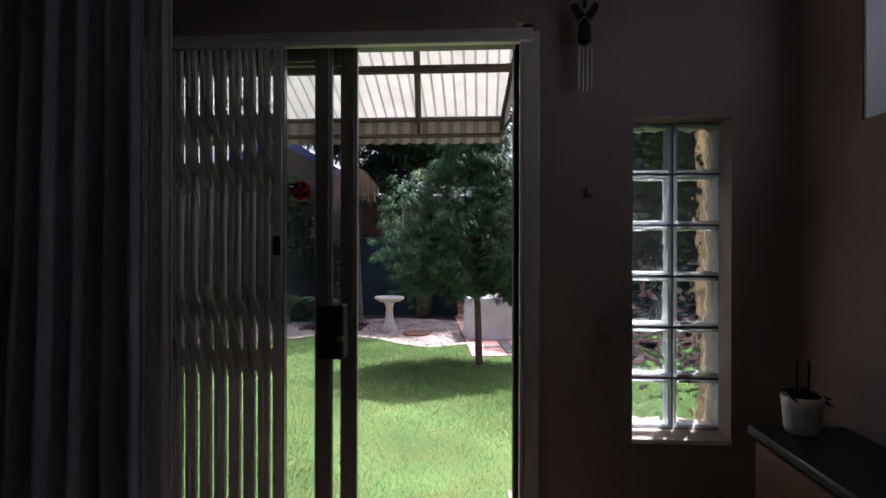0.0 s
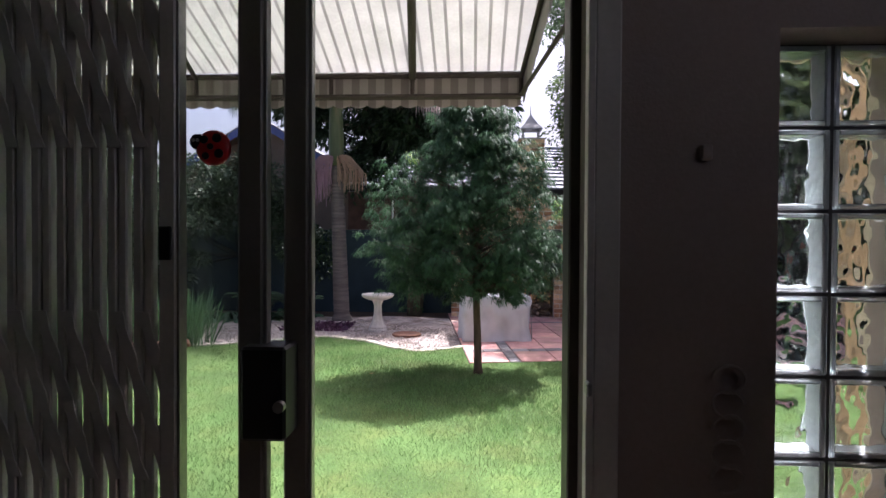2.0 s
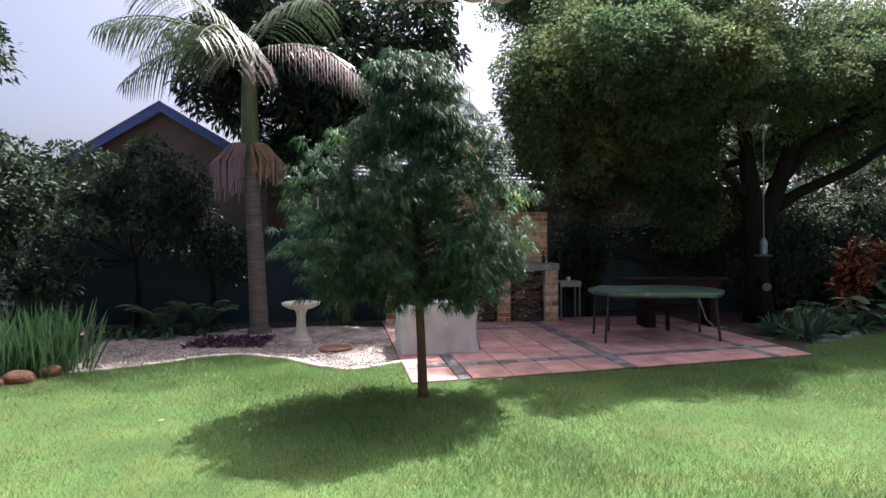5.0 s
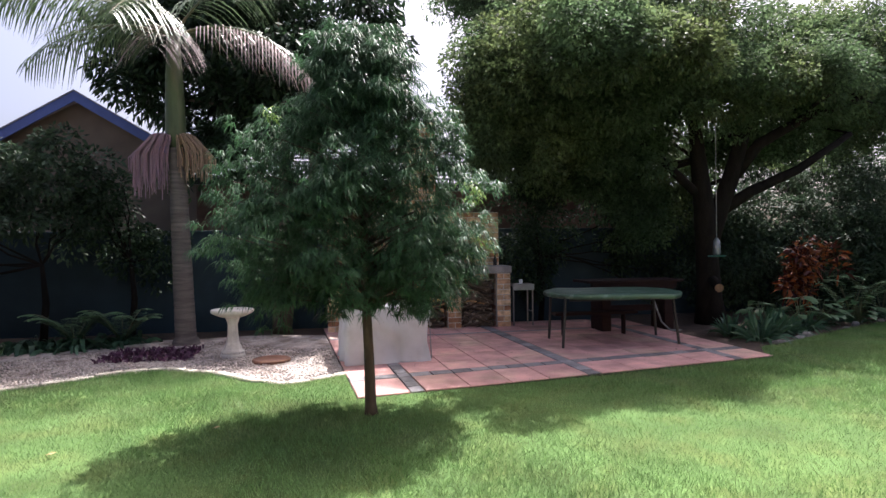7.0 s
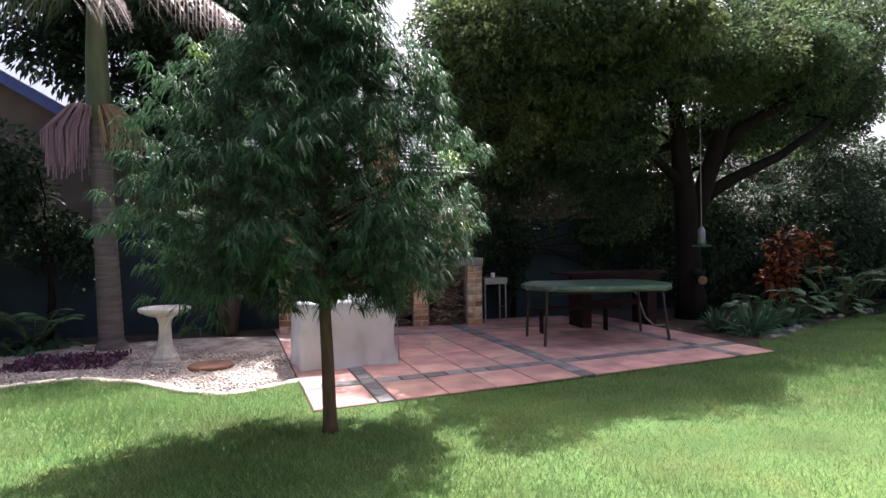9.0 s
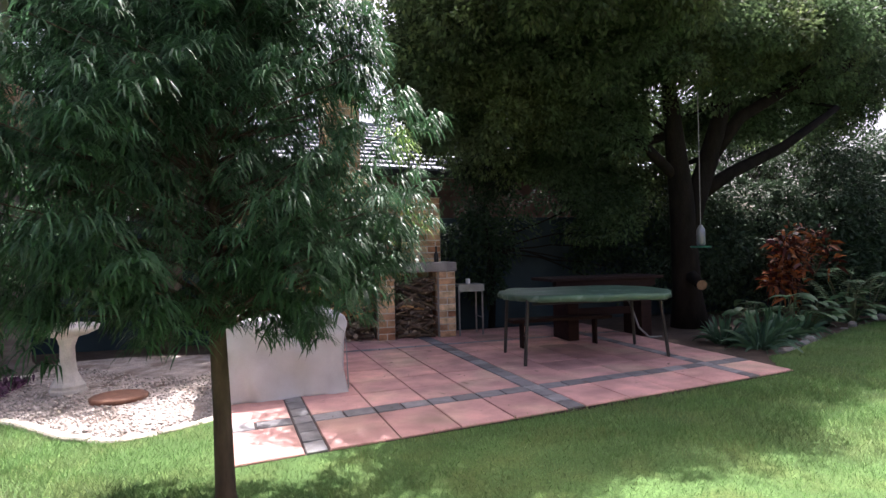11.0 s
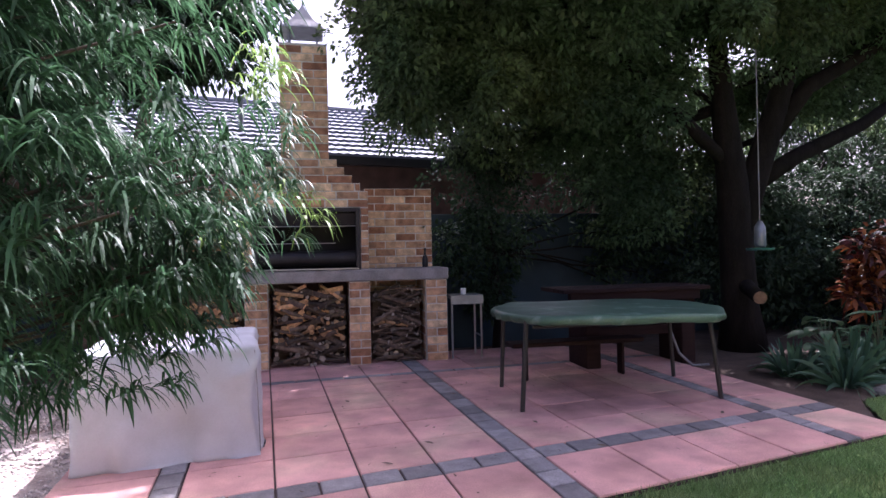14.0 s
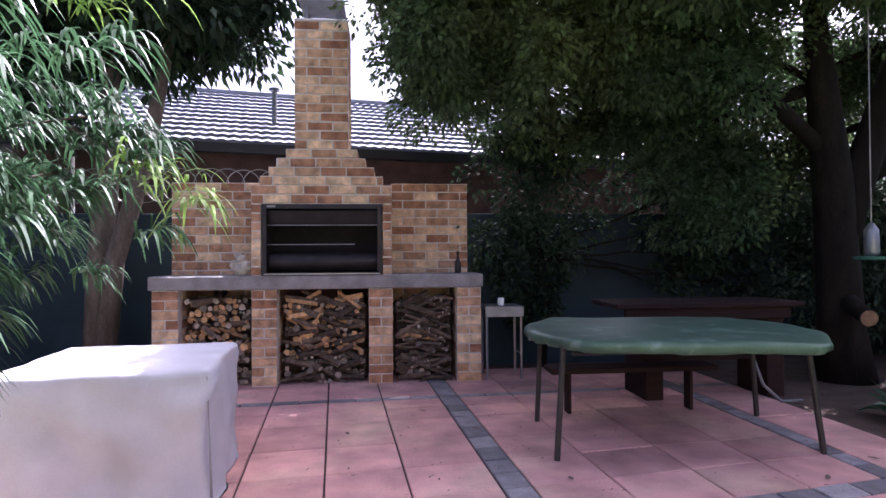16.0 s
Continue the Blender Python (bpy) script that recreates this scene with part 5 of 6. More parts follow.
for c in bc:
    dist = math.hypot(c[0] - 0.25, c[1] - 7.58)
    zz = max(0.86, c[2] - 0.30 * dist - 0.05)
    tm.tube([(0.25, 7.58, zz), tuple((np.array([0.25, 7.58, zz]) + c) / 2 + [0, 0, 0.03]), tuple(c)], [0.010, 0.006, 0.003], 5)
part("trunk", tm, M_TRUNK, slim, smooth=True)
tips, off = clump_points(bc, 13, 0.26)
keep = (tips[:, 0] < 0.75) | (rng.random(len(tips)) > 0.06)
tips, off = tips[keep], off[keep]
tips[:, 2] += 0.06 * (rng.random(len(tips)) - 0.7)
outward = unit((tips - np.array([0.21, 7.58, 1.6])) * [1, 1, 0.25])
axis = unit(outward * 0.8 + off * 0.7 + rng.normal(0, 0.22, tips.shape) + [0, 0, 0.45])
per = 27
at = np.repeat(tips, per, 0)
axis = np.repeat(axis, per, 0)
ring = unit(np.cross(axis, rng.normal(0, 1, axis.shape)))
way = axis * rng.uniform(0.1, 0.9, (len(at), 1)) + ring * 0.95
way[:, 2] = 0.25 + 0.55 * np.abs(way[:, 2])
way = unit(way)
at = at + axis * rng.uniform(-0.06, 0.02, (len(at), 1))
part("crown", leaf_soup("crown", at, way, rng.uniform(0.12, 0.18, len(at)), rng.uniform(0.0066, 0.0092, len(at)), M_PODO, 0.70, 5, 0.92), None, slim, "whorls of long narrow dark green leaves")
new_tips = np.array([(1.36, 8.15, 1.93), (1.30, 8.2, 2.0), (1.47, 8.25, 1.40), (1.40, 8.15, 1.46), (1.28, 8.05, 1.86), (0.95, 7.5, 2.45), (0.5, 7.4, 2.75), (-0.5, 7.3, 2.45), (1.2, 7.75, 1.3)])
for p in new_tips:
    at = p + rng.normal(0, 0.03, (34, 3))
    way = unit(np.abs(rng.normal(0, 0.5, at.shape)) * [1, 1, 0.6] * rng.choice([-1, 1], at.shape) + [0.3, -0.1, 0.55])
    part("young_shoot", leaf_soup("young_shoot", at, way, rng.uniform(0.09, 0.16, len(at)), 0.009, M_PODO_NEW, 0.75, 5, 0.9), None, slim, "fresh yellow green shoot")


def leafy(name, base, lobes, tufts, per, size, length, width, mat, label, trunk_pts, bark=M_BARK, fill=0.55, limbs=14, down=0.25, category="tree", flat=0.7):
    """A trunk with limbs, and a crown of tufts: each tuft a cap of leaves that turn outwards, with gaps between the tufts."""
    t = thing(name, base, label, category)
    m = Mesh()
    for pts, radii in trunk_pts:
        m.tube(pts, radii, 12)
    centres = ellipsoid_centres(lobes, tufts, fill)
    joints = [(Vector(p), r) for pts, radii in trunk_pts for p, r in list(zip(pts, radii))[2:]]
    for c in centres[:: max(1, tufts // max(1, limbs))][:limbs]:
        q, r = min(joints, key=lambda s: (s[0] - Vector(c)).length)
        branch(m, q, c, min(0.05, r * 0.6), 0.008, 6)
    part("trunk", m, bark, t, smooth=True)
    c = np.repeat(centres, per, 0)
    r = np.repeat(size * rng.uniform(0.6, 1.3, len(centres)), per)[:, None]
    d = unit(rng.normal(0, 1, c.shape) + [0, 0, 0.4])
    pts = c + d * r * (0.45 + 0.55 * rng.random((len(c), 1)) ** 0.5) * [1, 1, flat]
    way = unit(d + rng.normal(0, 0.45, d.shape) - [0, 0, down])
    part("crown", leaf_soup("crown", pts, way, rng.uniform(0.7, 1.25, len(pts)) * length, rng.uniform(0.8, 1.2, len(pts)) * width, mat, 0.2, 1, 0.55), None, t)
    return t


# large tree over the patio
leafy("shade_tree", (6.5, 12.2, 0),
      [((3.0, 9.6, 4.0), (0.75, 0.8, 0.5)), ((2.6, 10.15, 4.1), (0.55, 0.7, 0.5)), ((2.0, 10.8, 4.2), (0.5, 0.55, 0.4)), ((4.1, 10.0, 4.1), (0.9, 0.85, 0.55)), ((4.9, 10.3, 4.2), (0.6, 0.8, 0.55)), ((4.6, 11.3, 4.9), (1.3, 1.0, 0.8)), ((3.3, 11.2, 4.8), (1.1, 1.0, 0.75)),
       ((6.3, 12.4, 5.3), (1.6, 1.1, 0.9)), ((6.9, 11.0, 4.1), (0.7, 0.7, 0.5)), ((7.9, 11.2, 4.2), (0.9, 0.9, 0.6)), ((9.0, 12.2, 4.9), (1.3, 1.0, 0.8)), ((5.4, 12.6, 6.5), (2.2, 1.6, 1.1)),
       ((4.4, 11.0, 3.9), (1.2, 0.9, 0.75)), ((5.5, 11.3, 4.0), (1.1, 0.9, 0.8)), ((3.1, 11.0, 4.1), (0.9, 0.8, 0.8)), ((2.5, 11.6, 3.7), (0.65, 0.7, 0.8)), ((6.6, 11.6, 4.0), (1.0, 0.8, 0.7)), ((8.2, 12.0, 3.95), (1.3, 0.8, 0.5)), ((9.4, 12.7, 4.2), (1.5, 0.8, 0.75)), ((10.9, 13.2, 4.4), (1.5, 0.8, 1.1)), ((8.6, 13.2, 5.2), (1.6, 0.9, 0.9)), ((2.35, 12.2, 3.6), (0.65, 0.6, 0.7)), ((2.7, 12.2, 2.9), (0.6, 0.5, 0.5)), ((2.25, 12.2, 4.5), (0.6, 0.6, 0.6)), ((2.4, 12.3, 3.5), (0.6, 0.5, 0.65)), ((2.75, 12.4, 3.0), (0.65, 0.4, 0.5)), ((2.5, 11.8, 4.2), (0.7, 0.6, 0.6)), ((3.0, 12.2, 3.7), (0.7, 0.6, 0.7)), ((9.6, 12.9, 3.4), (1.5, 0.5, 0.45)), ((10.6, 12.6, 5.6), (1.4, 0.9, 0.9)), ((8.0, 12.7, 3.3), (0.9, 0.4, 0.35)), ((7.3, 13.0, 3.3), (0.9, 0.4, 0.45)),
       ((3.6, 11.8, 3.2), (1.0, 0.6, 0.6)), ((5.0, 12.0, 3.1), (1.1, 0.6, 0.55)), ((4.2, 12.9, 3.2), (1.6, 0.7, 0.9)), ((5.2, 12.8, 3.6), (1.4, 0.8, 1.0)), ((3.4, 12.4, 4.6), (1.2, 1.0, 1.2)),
       # High lobes behind the barbecue, out of view, are added to shade the patio.
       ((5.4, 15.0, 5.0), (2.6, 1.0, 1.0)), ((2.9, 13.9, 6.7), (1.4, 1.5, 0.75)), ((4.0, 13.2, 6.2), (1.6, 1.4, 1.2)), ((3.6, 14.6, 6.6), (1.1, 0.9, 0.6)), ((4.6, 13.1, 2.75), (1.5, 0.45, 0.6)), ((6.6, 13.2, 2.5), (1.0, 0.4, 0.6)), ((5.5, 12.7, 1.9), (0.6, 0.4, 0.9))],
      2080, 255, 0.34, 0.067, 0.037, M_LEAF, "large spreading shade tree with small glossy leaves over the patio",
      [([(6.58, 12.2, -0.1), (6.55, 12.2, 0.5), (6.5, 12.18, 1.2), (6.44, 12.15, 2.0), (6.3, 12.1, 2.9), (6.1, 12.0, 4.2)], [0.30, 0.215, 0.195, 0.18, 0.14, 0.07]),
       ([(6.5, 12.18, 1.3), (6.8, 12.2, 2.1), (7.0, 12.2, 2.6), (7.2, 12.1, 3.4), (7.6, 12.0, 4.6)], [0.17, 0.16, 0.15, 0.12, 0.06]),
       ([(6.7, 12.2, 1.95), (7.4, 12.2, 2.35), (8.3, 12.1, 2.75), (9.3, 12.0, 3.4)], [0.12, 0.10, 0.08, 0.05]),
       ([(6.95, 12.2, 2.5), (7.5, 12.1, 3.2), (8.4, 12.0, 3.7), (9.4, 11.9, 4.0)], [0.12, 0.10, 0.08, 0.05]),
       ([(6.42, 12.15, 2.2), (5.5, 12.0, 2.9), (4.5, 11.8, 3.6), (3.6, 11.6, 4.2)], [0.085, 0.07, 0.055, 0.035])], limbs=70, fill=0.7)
# dark tree behind the palm
leafy("dark_tree", (-1.3, 13.3, 0),
      [((-1.6, 13.7, 4.7), (1.9, 1.2, 1.4)), ((-0.6, 13.4, 4.3), (1.2, 1.1, 1.1)), ((-3.2, 13.9, 5.2), (1.0, 1.0, 0.75)), ((-3.5, 13.9, 4.4), (0.7, 0.6, 0.7)), ((-2.2, 13.9, 6.2), (1.7, 1.3, 1.2)), ((-2.1, 13.5, 3.1), (0.8, 0.5, 0.8)),
       ((-1.0, 13.9, 4.2), (1.5, 0.8, 0.8)), ((0.1, 13.6, 5.3), (1.0, 0.8, 0.9)), ((0.15, 13.6, 4.1), (0.75, 0.6, 0.65)), ((0.6, 13.9, 6.0), (0.8, 0.8, 0.8))],
      430, 130, 0.38, 0.15, 0.058, M_LEAF_DARK, "dark leafy tree behind the palm",
      [([(-1.05, 13.3, -0.1), (-1.05, 13.3, 1.0), (-0.98, 13.35, 2.3), (-0.95, 13.4, 3.8)], [0.16, 0.13, 0.12, 0.08]),
       ([(-0.98, 13.2, -0.05), (-0.85, 13.2, 1.2), (-0.55, 13.25, 2.3), (-0.30, 13.35, 3.8)], [0.12, 0.10, 0.09, 0.05])], down=0.6, limbs=26, bark=M_GREYBARK)

# ---------------------------------------------------------------- palm
palm = thing("palm_tree", (-2.40, 12.0, -0.05), "tall king palm with ringed trunk and hanging flower strands", "palm")
px, py = -2.33, 12.0
pts, radii = [], []
for k in range(60):
    z = -0.08 + 3.05 * k / 59
    pts.append((px - 0.035 * z, py, z))
    radii.append((0.20 if z < 0.05 else 0.155 - 0.012 * z) + (0.004 if k % 2 else -0.003))
part("trunk", Mesh().tube(pts, radii, 18), M_PALM, palm, smooth=True)
part("crownshaft", Mesh().tube([(px - 0.10, py, 2.96), (px - 0.11, py, 3.2), (px - 0.12, py, 3.9), (px - 0.13, py, 4.75)], [0.135, 0.15, 0.13, 0.09], 18), M_SHAFT, palm, smooth=True)


def frond(heading, rise, length, drop, mat, count=34):
    """One arching palm leaf: its midrib and the leaflets down both sides."""
    d = Vector((math.cos(radians(heading)), math.sin(radians(heading)), 0))
    base = Vector((px - 0.13, py, 4.66))
    rib = [base + d * (length * f * (1 - 0.12 * f)) + Vector((0, 0, rise * f - drop * f * f)) for f in [k / 14 for k in range(15)]]
    r = part("midrib", Mesh().tube(rib, [0.024 * (1 - 0.85 * k / 14) for k in range(15)], 6), M_SHAFT, palm)
    at, way, ln = [], [], []
    for k in range(count):
        f = 0.16 + 0.84 * k / count
        i = min(13, int(f * 14))
        p = rib[i].lerp(rib[i + 1], f * 14 - i)
        t = (rib[i + 1] - rib[i]).normalized()
        s = t.cross(Vector((0, 0, 1))).normalized()
        for e in (-1, 1):
            at.append(p)
            way.append(s * e * 0.9 + t * 0.55 + Vector((0, 0, random.uniform(-0.25, 0.1))))
            ln.append(0.72 * math.sin(math.pi * (0.15 + 0.8 * f)) + 0.12)
    part("foliage", leaf_soup("foliage", np.array([tuple(p) for p in at]), np.array([tuple(w) for w in way]), np.array(ln), 0.021, mat, 0.65, 4, 0.9), None, r)


for heading, rise, length, drop, mat in ((-95, 0.8, 2.3, 1.25, M_FROND), (-150, 1.25, 2.4, 1.2, M_FROND), (-20, 0.75, 2.6, 1.6, M_DRYFROND), (15, 1.3, 2.4, 1.7, M_FROND),
                                         (60, 1.4, 2.4, 1.6, M_FROND), (110, 1.5, 2.4, 1.6, M_FROND), (165, 1.4, 2.4, 1.3, M_FROND), (-115, 1.6, 2.5, 1.4, M_FROND), (-45, 1.5, 2.4, 1.2, M_FROND), (195, 1.7, 2.6, 1.5, M_FROND), (-84, 0.15, 1.7, 0.8, M_DRYFROND), (-170, 0.7, 2.2, 1.3, M_FROND)):
    frond(heading, rise, length, drop, mat)
for name, mat, cx0, spread, count, low in (("flower_strand", M_STRAND, -0.45, 0.31, 105, 0.95), ("seed_strand", M_STRAND2, 0.22, 0.28, 80, 0.65)):
    for k in range(count):
        a, r = random.uniform(0, 6.28), random.uniform(0.1, 1) ** 0.6 * spread
        ex, ey = px + cx0 + r * math.cos(a), py - 0.12 + 0.6 * r * math.sin(a)
        z1 = 2.98 - random.uniform(0.45, 1.0) * low * (1 - 0.25 * r / spread)
        m = Mesh().tube([(px - 0.1 + 0.05 * (1 if cx0 > 0 else -1), py - 0.1, 2.98), ((px - 0.1 + ex) / 2, ey, 3.12 + 0.06 * (1 - r / spread)), (ex, ey, 2.98 - 0.22 * (r / spread) ** 2), (ex + random.uniform(-0.02, 0.02), ey, z1)], [0.009, 0.008, 0.008, 0.006], 4, False)
        part(name, m, mat, palm)

# ---------------------------------------------------------------- shrubs and beds
structure("flowerbed_ground", Mesh().add([(5.2, 9.1, -0.03), (5.75, 9.8, -0.03), (8.4, 11.1, -0.03), (16, 14.2, -0.03), (16, 13.8, -0.03), (5.1, 13.8, -0.03)], [(0, 1, 2, 3, 4, 5)]), M_SOIL, "bare earth under the shade tree")
for base, lobes, tufts, mat, label, ln, wd in (
        ((-4.6, 12.6, 0), [((-4.9, 12.9, 2.1), (1.1, 0.6, 0.9)), ((-5.6, 12.6, 2.4), (0.8, 0.8, 1.1)), ((-4.6, 12.9, 2.7), (0.9, 0.5, 0.7)), ((-6.0, 11.6, 1.6), (1.0, 1.1, 1.5))], 120, M_SHRUB, "tall grey green shrub against the boundary wall", 0.11, 0.05),
        ((-6.0, 9.6, 0), [((-6.1, 9.8, 1.2), (0.9, 1.3, 1.2)), ((-6.1, 10.4, 2.4), (0.9, 1.2, 1.0)), ((-6.0, 8.4, 1.0), (0.8, 1.0, 1.0)), ((-6.3, 10.2, 3.6), (1.0, 1.3, 1.2))], 170, M_SHRUB, "tall grey green shrub beside the lawn", 0.11, 0.05),
        ((-6.2, 6.6, 0), [((-6.2, 6.6, 1.1), (0.8, 1.4, 1.1)), ((-6.2, 6.8, 2.3), (0.7, 1.2, 0.9))], 90, M_LEAF_DARK, "dark green shrub beside the lawn", 0.10, 0.045),
        ((-3.5, 13.2, 0), [((-4.0, 13.2, 2.1), (0.6, 0.4, 0.7)), ((-3.3, 13.4, 1.3), (0.6, 0.3, 0.6))], 40, M_LEAF_DARK, "dark creeper on the boundary wall", 0.09, 0.045),
        ((3.8, 13.45, 0), [((3.7, 13.45, 1.4), (0.8, 0.22, 1.2)), ((5.9, 13.5, 1.5), (0.9, 0.22, 1.1)), ((3.7, 13.5, 2.4), (0.9, 0.3, 0.7)), ((5.9, 13.55, 2.3), (1.2, 0.3, 0.6))], 150, M_LEAF_DARK, "dark creeper hanging over the boundary wall", 0.08, 0.04),
        ((9.0, 13.0, 0), [((8.6, 13.1, 1.1), (1.4, 0.6, 1.0)), ((10.8, 13.2, 1.4), (1.6, 0.8, 1.4)), ((13.0, 13.8, 1.8), (1.8, 1.0, 1.6)), ((7.3, 13.4, 1.0), (0.9, 0.35, 1.0)), ((8.8, 13.55, 1.9), (2.2, 0.45, 0.7)), ((11.8, 14.0, 2.6), (2.2, 0.8, 1.2)), ((7.6, 13.5, 1.9), (1.1, 0.3, 0.6)), ((11.0, 15.4, 3.3), (3.2, 0.7, 1.1)), ((9.4, 13.4, 1.0), (2.4, 0.25, 1.0))], 680, M_SHRUB, "tall hedge shrub behind the flower bed", 0.09, 0.04),
        ((9.6, 5.4, 0), [((9.5, 6.2, 1.3), (1.1, 1.6, 1.4)), ((10.3, 8.2, 1.4), (1.1, 1.3, 1.5)), ((8.7, 4.1, 1.2), (1.0, 1.0, 1.3)), ((9.6, 5.6, 2.6), (1.0, 1.5, 0.9))], 200, M_SHRUB, "grey green shrub along the far side of the lawn", 0.10, 0.045)):
    trunks = [([(base[0], base[1], -0.1), (base[0] + 0.05, base[1], 0.6), (base[0], base[1], 1.2)], [0.06, 0.05, 0.03])]
    leafy("shrub", base, lobes, tufts, 130, 0.30, ln, wd, mat, label, trunks, limbs=10, category="shrub", fill=0.7)


def strappy(name, base, count, length, width, mat, label, droop=0.5, spread=0.6, radius=0.12, up=1.0, category="plant"):
    at = np.array(base) + np.concatenate([rng.normal(0, radius, (count, 2)), np.zeros((count, 1))], 1)
    way = np.concatenate([rng.normal(0, spread, (count, 2)), np.full((count, 1), up)], 1)
    ob = new(name, leaf_soup(name, at, way, rng.uniform(0.65, 1.1, count) * length, width, mat, droop, 5, 0.3))
    return tagged(ob, label, category)


for x, y, c, ln in ((-4.35, 8.95, 150, 0.75), (-4.75, 8.3, 150, 0.8), (-5.1, 9.3, 120, 0.8), (-5.0, 7.5, 110, 0.7), (-4.0, 9.1, 120, 0.7), (-4.25, 9.6, 120, 0.75)):
    strappy("iris_clump", (x, y, -0.06), c, ln * 1.35, 0.022, M_IRIS, "clump of tall upright strap leaves beside the lawn", 0.14, 0.22, 0.16)
for x, y, ln in ((6.05, 10.25, 0.55), (6.45, 10.55, 0.6), (6.9, 10.75, 0.5), (5.95, 10.75, 0.45), (7.5, 11.05, 0.45)):
    plant = thing("agapanthus", (x, y, -0.05), "blue green strap leaved plant at the bed edge", "plant", "strap leaved plants at the bed edge")
    for k in range(64):
        a, lean = random.uniform(0, 6.283), random.uniform(0.1, 1.5)
        at = np.array([[x + 0.1 * math.cos(a) * random.random(), y + 0.1 * math.sin(a) * random.random(), -0.05]])
        way = np.array([[lean * math.cos(a), lean * math.sin(a), 1.0]])
        part("leaf", leaf_soup("leaf", at, way, ln * random.uniform(0.8, 1.35), 0.042, M_FERN, 0.2 + 0.25 * lean, 6, 0.6), None, plant)
for x, y, ln in ((-3.25, 12.3, 0.8), (-3.75, 12.0, 0.95), (-4.25, 11.85, 0.95), (-4.75, 11.9, 0.8), (6.75, 10.95, 0.85), (7.3, 11.35, 0.8), (8.2, 11.6, 0.6), (9.1, 11.9, 0.7), (10.2, 12.2, 0.7), (-5.3, 9.0, 0.9)):
    strappy("fern", (x, y, -0.05), 60, ln, 0.075, M_FERN, "broad leaved green fern in the shaded bed", 0.8, 0.9, 0.12, 0.9)


def arching_fern(x, y, fronds, length, label):
    """A fern of arching fronds, each a midrib with leaflets down both sides."""
    f = thing("arching_fern", (x, y, -0.05), label, "fern")
    for k in range(fronds):
        a = 2 * math.pi * (k + random.uniform(-0.3, 0.3)) / fronds
        d = Vector((math.cos(a), math.sin(a), 0))
        L = length * random.uniform(0.75, 1.1)
        rib = [Vector((x, y, -0.05)) + d * (L * 0.85 * u) + Vector((0, 0, L * (1.6 * u - 1.0 * u * u))) for u in [i / 10 for i in range(11)]]
        r = part("midrib", Mesh().tube(rib, [0.010 * (1 - 0.8 * i / 10) for i in range(11)], 5), M_SHAFT, f)
        at, way, ln = [], [], []
        for i in range(30):
            u = 0.15 + 0.84 * i / 30
            q = min(9, int(u * 10))
            p = rib[q].lerp(rib[q + 1], u * 10 - q)
            t = (rib[q + 1] - rib[q]).normalized()
            side = t.cross(Vector((0, 0, 1))).normalized()
            for e in (-1, 1):
                at.append(tuple(p))
                way.append(tuple(side * e + t * 0.35))
                ln.append(0.17 * math.sin(math.pi * (0.12 + 0.82 * u)) + 0.02)
        part("foliage", leaf_soup("foliage", np.array(at), np.array(way), np.array(ln), 0.03, M_IRIS, 0.2, 2, 0.9), None, r)
    return f


arching_fern(9.25, 11.95, 11, 1.35, "large arching green fern beside the red shrub")
arching_fern(10.3, 12.35, 11, 1.45, "large arching green fern at the bed edge")
arching_fern(-3.95, 12.15, 9, 0.85, "low spreading fern in front of the teal wall")
arching_fern(-3.35, 12.35, 9, 0.8, "low spreading fern beside the palm trunk")
for x, y, count, ln in ((7.5, 11.2, 26, 0.34), (8.2, 11.5, 24, 0.3), (6.9, 11.3, 22, 0.3), (9.0, 11.55, 20, 0.28)):
    plant = thing("broad_leaf_plant", (x, y, -0.05), "broad leaved green plant in the shaded bed", "plant", "broad leaved plants in the bed")
    for k in range(count):
        a, tilt = random.uniform(0, 6.283), random.uniform(0.15, 0.9)
        tip = Vector((x + 0.3 * tilt * math.cos(a), y + 0.3 * tilt * math.sin(a), 0.1 + 0.38 * (1.1 - tilt) * random.uniform(0.6, 1.2)))
        stalk = part("stalk", Mesh().tube([(x, y, -0.05), tuple((Vector((x, y, 0)) + tip) / 2 + Vector((0, 0, 0.06))), tuple(tip)], 0.006, 5), M_SHAFT, plant)
        part("leaf", leaf_soup("leaf", np.array([tuple(tip)]), np.array([[math.cos(a), math.sin(a), 0.25]]), ln * random.uniform(0.7, 1.1), 0.13, M_IRIS, 0.45, 6, 0.9), None, stalk)
n = 900
at = np.stack([rng.uniform(-3.1, -1.95, n), rng.uniform(10.55, 11.45, n), np.full(n, -0.03)], 1)
ob = new("purple_ground_cover", leaf_soup("purple_ground_cover", at, rng.normal(0, 0.6, (n, 3)) + [0, 0, 1.0], rng.uniform(0.08, 0.2, n), 0.026, M_PURPLE, 0.4, 2, 0.4))
tagged(ob, "low purple leaved ground cover round the palm", "ground cover", kind="stuff")
red = thing("croton", (8.45, 12.0, -0.05), "red leaved croton shrub in the bed", "shrub")
for k in range(7):
    m = Mesh()
    branch(m, (8.45, 12.0, -0.05), (8.45 + random.uniform(-0.35, 0.35), 12.0 + random.uniform(-0.25, 0.25), random.uniform(0.9, 1.4)), 0.015, 0.006, 5)
    part("stem", m, M_BARK, red)
pts, off = clump_points(ellipsoid_centres([((8.45, 12.0, 1.05), (0.55, 0.35, 0.42)), ((8.15, 12.0, 0.7), (0.35, 0.3, 0.3))], 50, 0.8), 16, 0.14)
part("leaves", leaf_soup("leaves", pts, off + [0, 0, 0.05], rng.uniform(0.12, 0.22, len(pts)), 0.055, M_REDLEAF, 0.4, 2, 0.4), None, red)

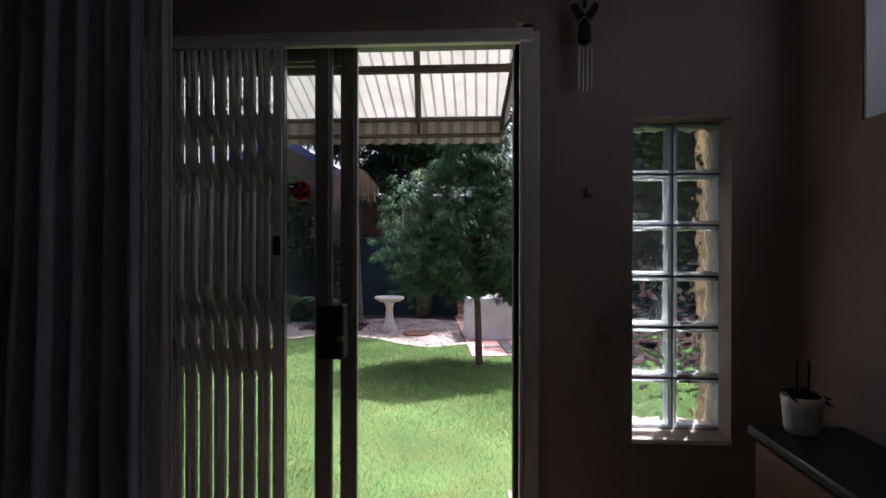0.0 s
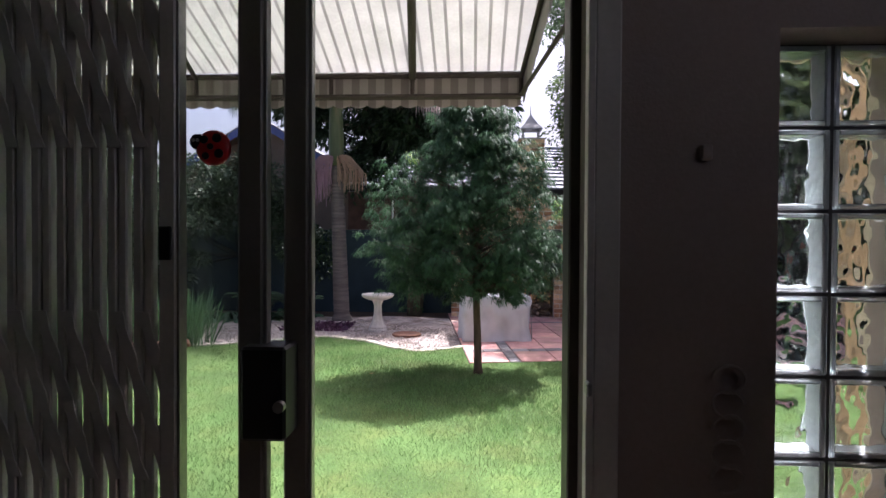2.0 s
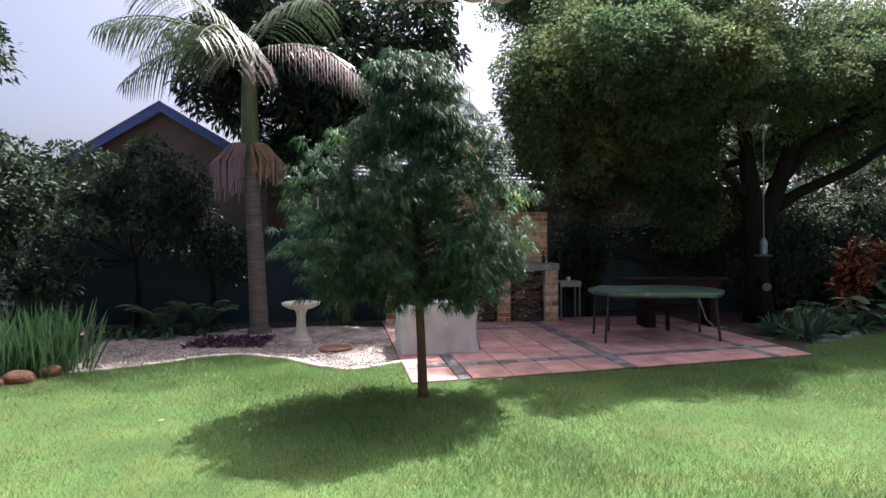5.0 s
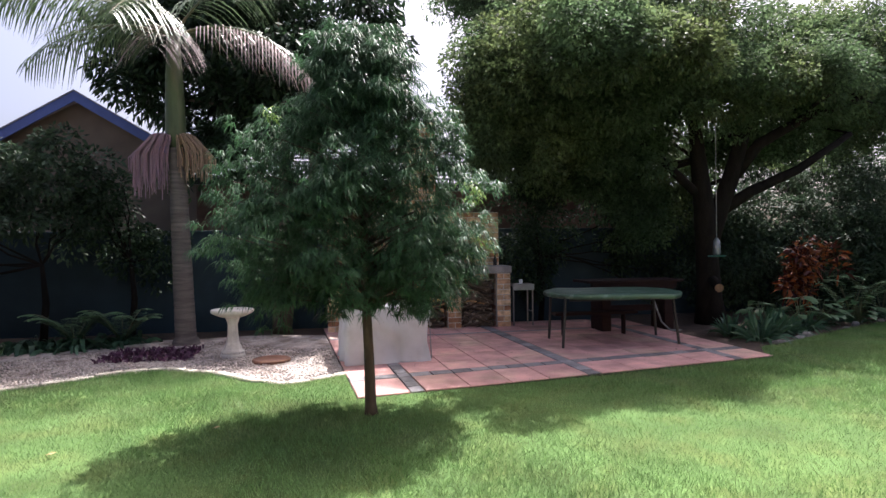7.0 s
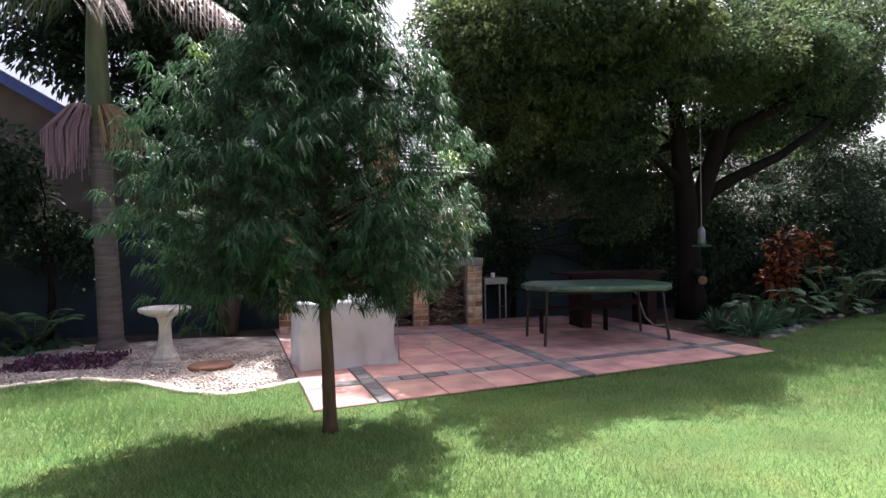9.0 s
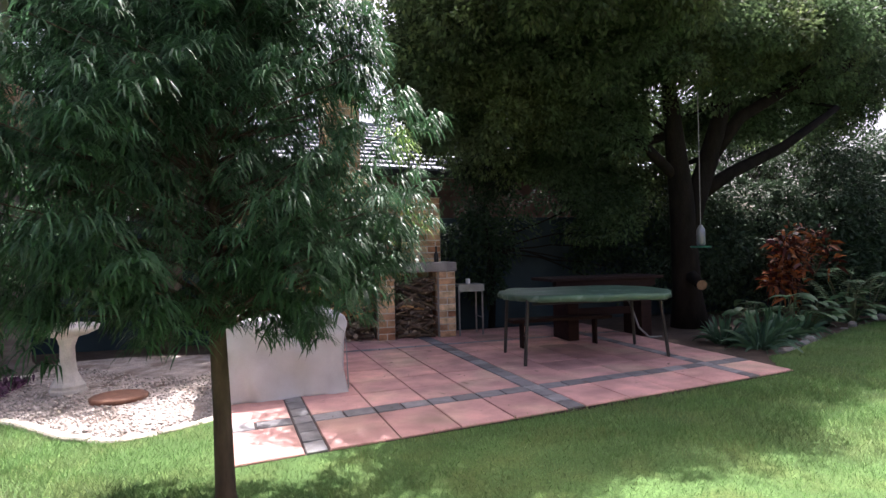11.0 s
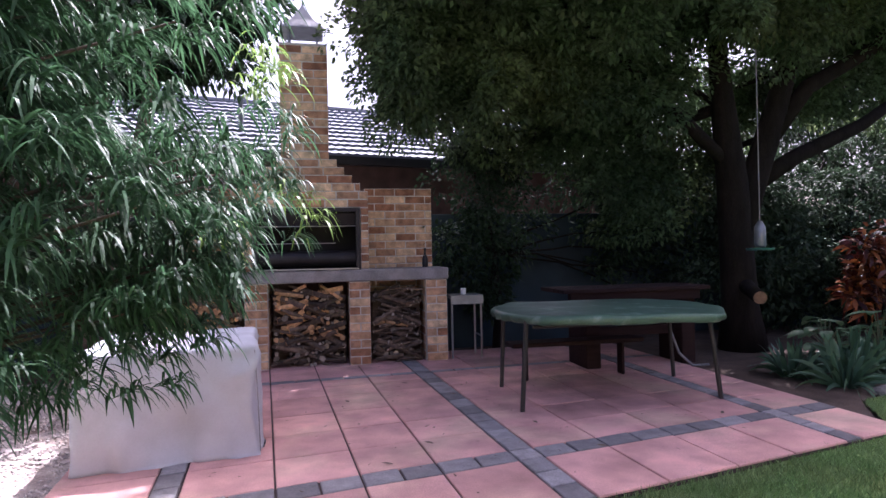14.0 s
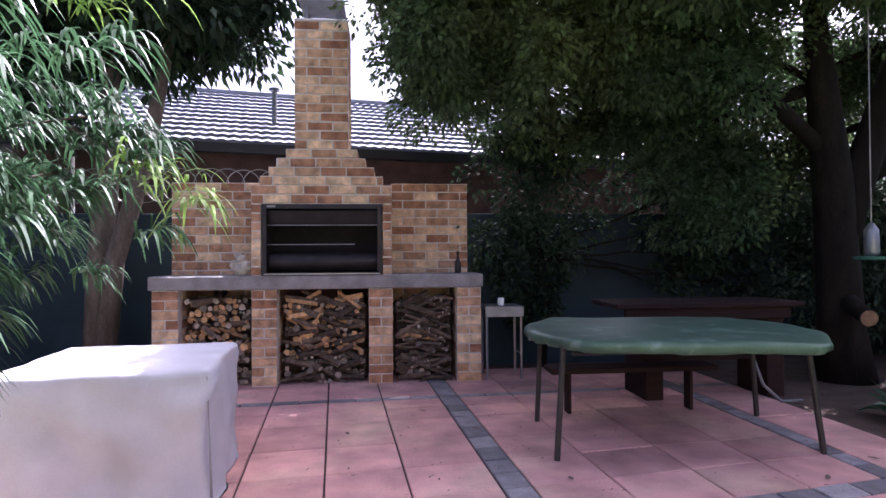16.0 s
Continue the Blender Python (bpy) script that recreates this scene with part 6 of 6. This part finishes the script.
# rocks, log stub, feeder
for x, y, r in ((-4.55, 7.95, 0.22), (-4.3, 8.3, 0.17), (-4.12, 8.62, 0.15), (-3.95, 8.9, 0.12)):
    bm = bmesh.new()
    bmesh.ops.create_icosphere(bm, subdivisions=3, radius=r)
    for v in bm.verts:
        v.co *= 1 + 0.35 * noise.noise(v.co * 7 + Vector((x, y, 0)) * 5)
        v.co.z *= 0.7
        v.co += Vector((x, y, 0.02))
    me = bpy.data.meshes.new("rock")
    bm.to_mesh(me)
    bm.free()
    me.materials.append(M_TERRA)
    tagged(new("rock", me), "rough reddish brown rock at the lawn edge", "rock", "rocks at the lawn edge")
stub = thing("cut_branch", (6.4, 12.1, 0.7), "sawn off branch stub low on the shade tree", "branch")
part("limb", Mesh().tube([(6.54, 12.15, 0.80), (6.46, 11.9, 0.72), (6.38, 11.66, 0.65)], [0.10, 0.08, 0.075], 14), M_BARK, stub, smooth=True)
part("sawn_face", Mesh().tube([(6.38, 11.66, 0.65), (6.374, 11.642, 0.648)], 0.073, 14), M_STUB, stub, "pale brown sawn end")
feeder = thing("bird_feeder", (6.1, 11.3, 1.2), "clear bottle bird feeder hanging on a cord", "bird feeder")
part("cord", Mesh().tube([(6.1, 11.3, 3.4), (6.1, 11.3, 1.50)], 0.006, 6), M_WIRE, feeder)
part("bottle", Mesh().lathe([(0.02, 1.50), (0.055, 1.44), (0.06, 1.25), (0.05, 1.22)], 6.1, 11.3, 16), M_GALV, feeder, smooth=True)
part("tray", Mesh().lathe([(0.03, 1.20), (0.13, 1.19), (0.14, 1.215), (0.125, 1.212), (0.02, 1.205)], 6.1, 11.3, 20), M_TEALMETAL, feeder, "green feeding tray")

# fallen leaves
for k, (x, y) in enumerate(((-1.9, 6.9), (-0.9, 7.3), (2.2, 9.6), (3.0, 9.9), (1.7, 10.9), (2.6, 10.9), (4.4, 9.7), (-2.6, 5.6), (-3.4, 6.6), (3.2, 9.3), (1.9, 9.3), (4.9, 10.0), (2.3, 11.4), (3.6, 5.4))):
    lawn = y < 8.0
    at = np.array([[x, y, (LAWN_Z + 0.045) if lawn else 0.006]])
    ob = new("fallen_leaf", leaf_soup("fallen_leaf", at, np.array([[random.uniform(-1, 1), random.uniform(-1, 1), 0.05]]), 0.07, 0.03, M_LOGEND if lawn else M_BARK_LOG, 0.05, 2, 0.98))
    tagged(ob, "dry curled fallen leaf lying flat", "leaf", "fallen leaves")

# crumbs of bark and leaf on the patio
n = 260
f, g = rng.random(n), rng.random(n) ** 0.8
at = np.stack([0.2 + 5.1 * f, 8.3 + 0.9 * f + (4.2 - 0.8 * f) * g, np.full(n, 0.007)], 1)
ob = new("leaf_litter", leaf_soup("leaf_litter", at, np.concatenate([rng.normal(0, 1, (n, 2)), np.full((n, 1), 0.05)], 1), rng.uniform(0.012, 0.04, n), rng.uniform(0.006, 0.014, n), M_BARK_LOG, 0.03, 2, 0.98))
tagged(ob, "small dry crumbs of leaf and bark strewn on the patio", "leaf litter", kind="stuff")

# ---------------------------------------------------------------- paving, pieces last
paving = thing("paving", (0, 0, 0), "patio of red cement slabs with bands of grey pavers", "paving", kind="structure")
FL, FR, BLc, BRc = Vector((0.18, 8.05)), Vector((5.36, 9.08)), Vector((-0.27, 12.60)), Vector((5.25, 12.75))


def pave(s, t):
    return (FL.lerp(FR, s)).lerp(BLc.lerp(BRc, s), t)


bed = Mesh()
q = [pave(0, 0), pave(1, 0), pave(1, 1.12), pave(0, 1.12)]
bed.add([(p.x, p.y, -0.012) for p in q] + [(p.x, p.y, -0.09) for p in q], [(0, 1, 2, 3), (0, 4, 5, 1), (1, 5, 6, 2), (3, 7, 4, 0), (2, 6, 7, 3)])
ob = part("paving_bed", bed, M_BED)
ob.parent = paving
cols = [0.000, 0.100, 0.128, 0.220, 0.307, 0.392, 0.483, 0.515, 0.603, 0.700, 0.788, 0.880, 0.907, 1.000]
rowt = [0.000, 0.150, 0.194, 0.297, 0.405, 0.517, 0.645, 0.729, 0.798, 0.823, 0.946, 1.100]
BANDC, BANDR = (1, 6, 11), (1, 8)


def piece(name, s0, s1, t0, t1, mat, gap, z, gap_y=None):
    c = [pave(s0, t0), pave(s1, t0), pave(s1, t1), pave(s0, t1)]
    mid = sum(c, Vector((0, 0))) / 4
    inner = []
    for p in c:
        d = p - mid
        inner.append(p - Vector((gap * (1 if d.x > 0 else -1), (gap_y or gap) * (1 if d.y > 0 else -1))))
    e = 0.005
    low = [(p.x, p.y, -0.06) for p in inner]
    rim = [(p.x, p.y, z - 0.005) for p in inner]
    tilt = [random.uniform(-0.0025, 0.0025) for _ in range(4)]
    face = []
    for p, k in zip(inner, tilt):
        d = p - mid
        face.append((p.x - e * (1 if d.x > 0 else -1), p.y - e * (1 if d.y > 0 else -1), z + k))
    m = Mesh().add(low + rim + face, [(8, 9, 10, 11)] + [(k, (k + 1) % 4, (k + 1) % 4 + 4, k + 4) for k in range(4)] + [(k + 4, (k + 1) % 4 + 4, (k + 1) % 4 + 8, k + 8) for k in range(4)])
    ob = part(name, m, mat)
    ob.parent = paving


for i in range(len(cols) - 1):
    for j in range(len(rowt) - 1):
        s0, s1, t0, t1 = cols[i], cols[i + 1], rowt[j], rowt[j + 1]
        if i in BANDC and j not in BANDR:
            n = max(1, round((t1 - t0) * 4.1 / 0.22))
            for k in range(n):
                piece("paver", s0, s1, t0 + (t1 - t0) * k / n, t0 + (t1 - t0) * (k + 1) / n, M_PAVER, 0.007, 0.002)
        elif j in BANDR:
            n = max(1, round((s1 - s0) * 5.4 / 0.22))
            for k in range(n):
                piece("paver", s0 + (s1 - s0) * k / n, s0 + (s1 - s0) * (k + 1) / n, t0, t1, M_PAVER, 0.007, 0.002)
        else:
            piece("slab", s0, s1, t0, t1, M_SLAB, 0.0058, 0.0, 0.003)
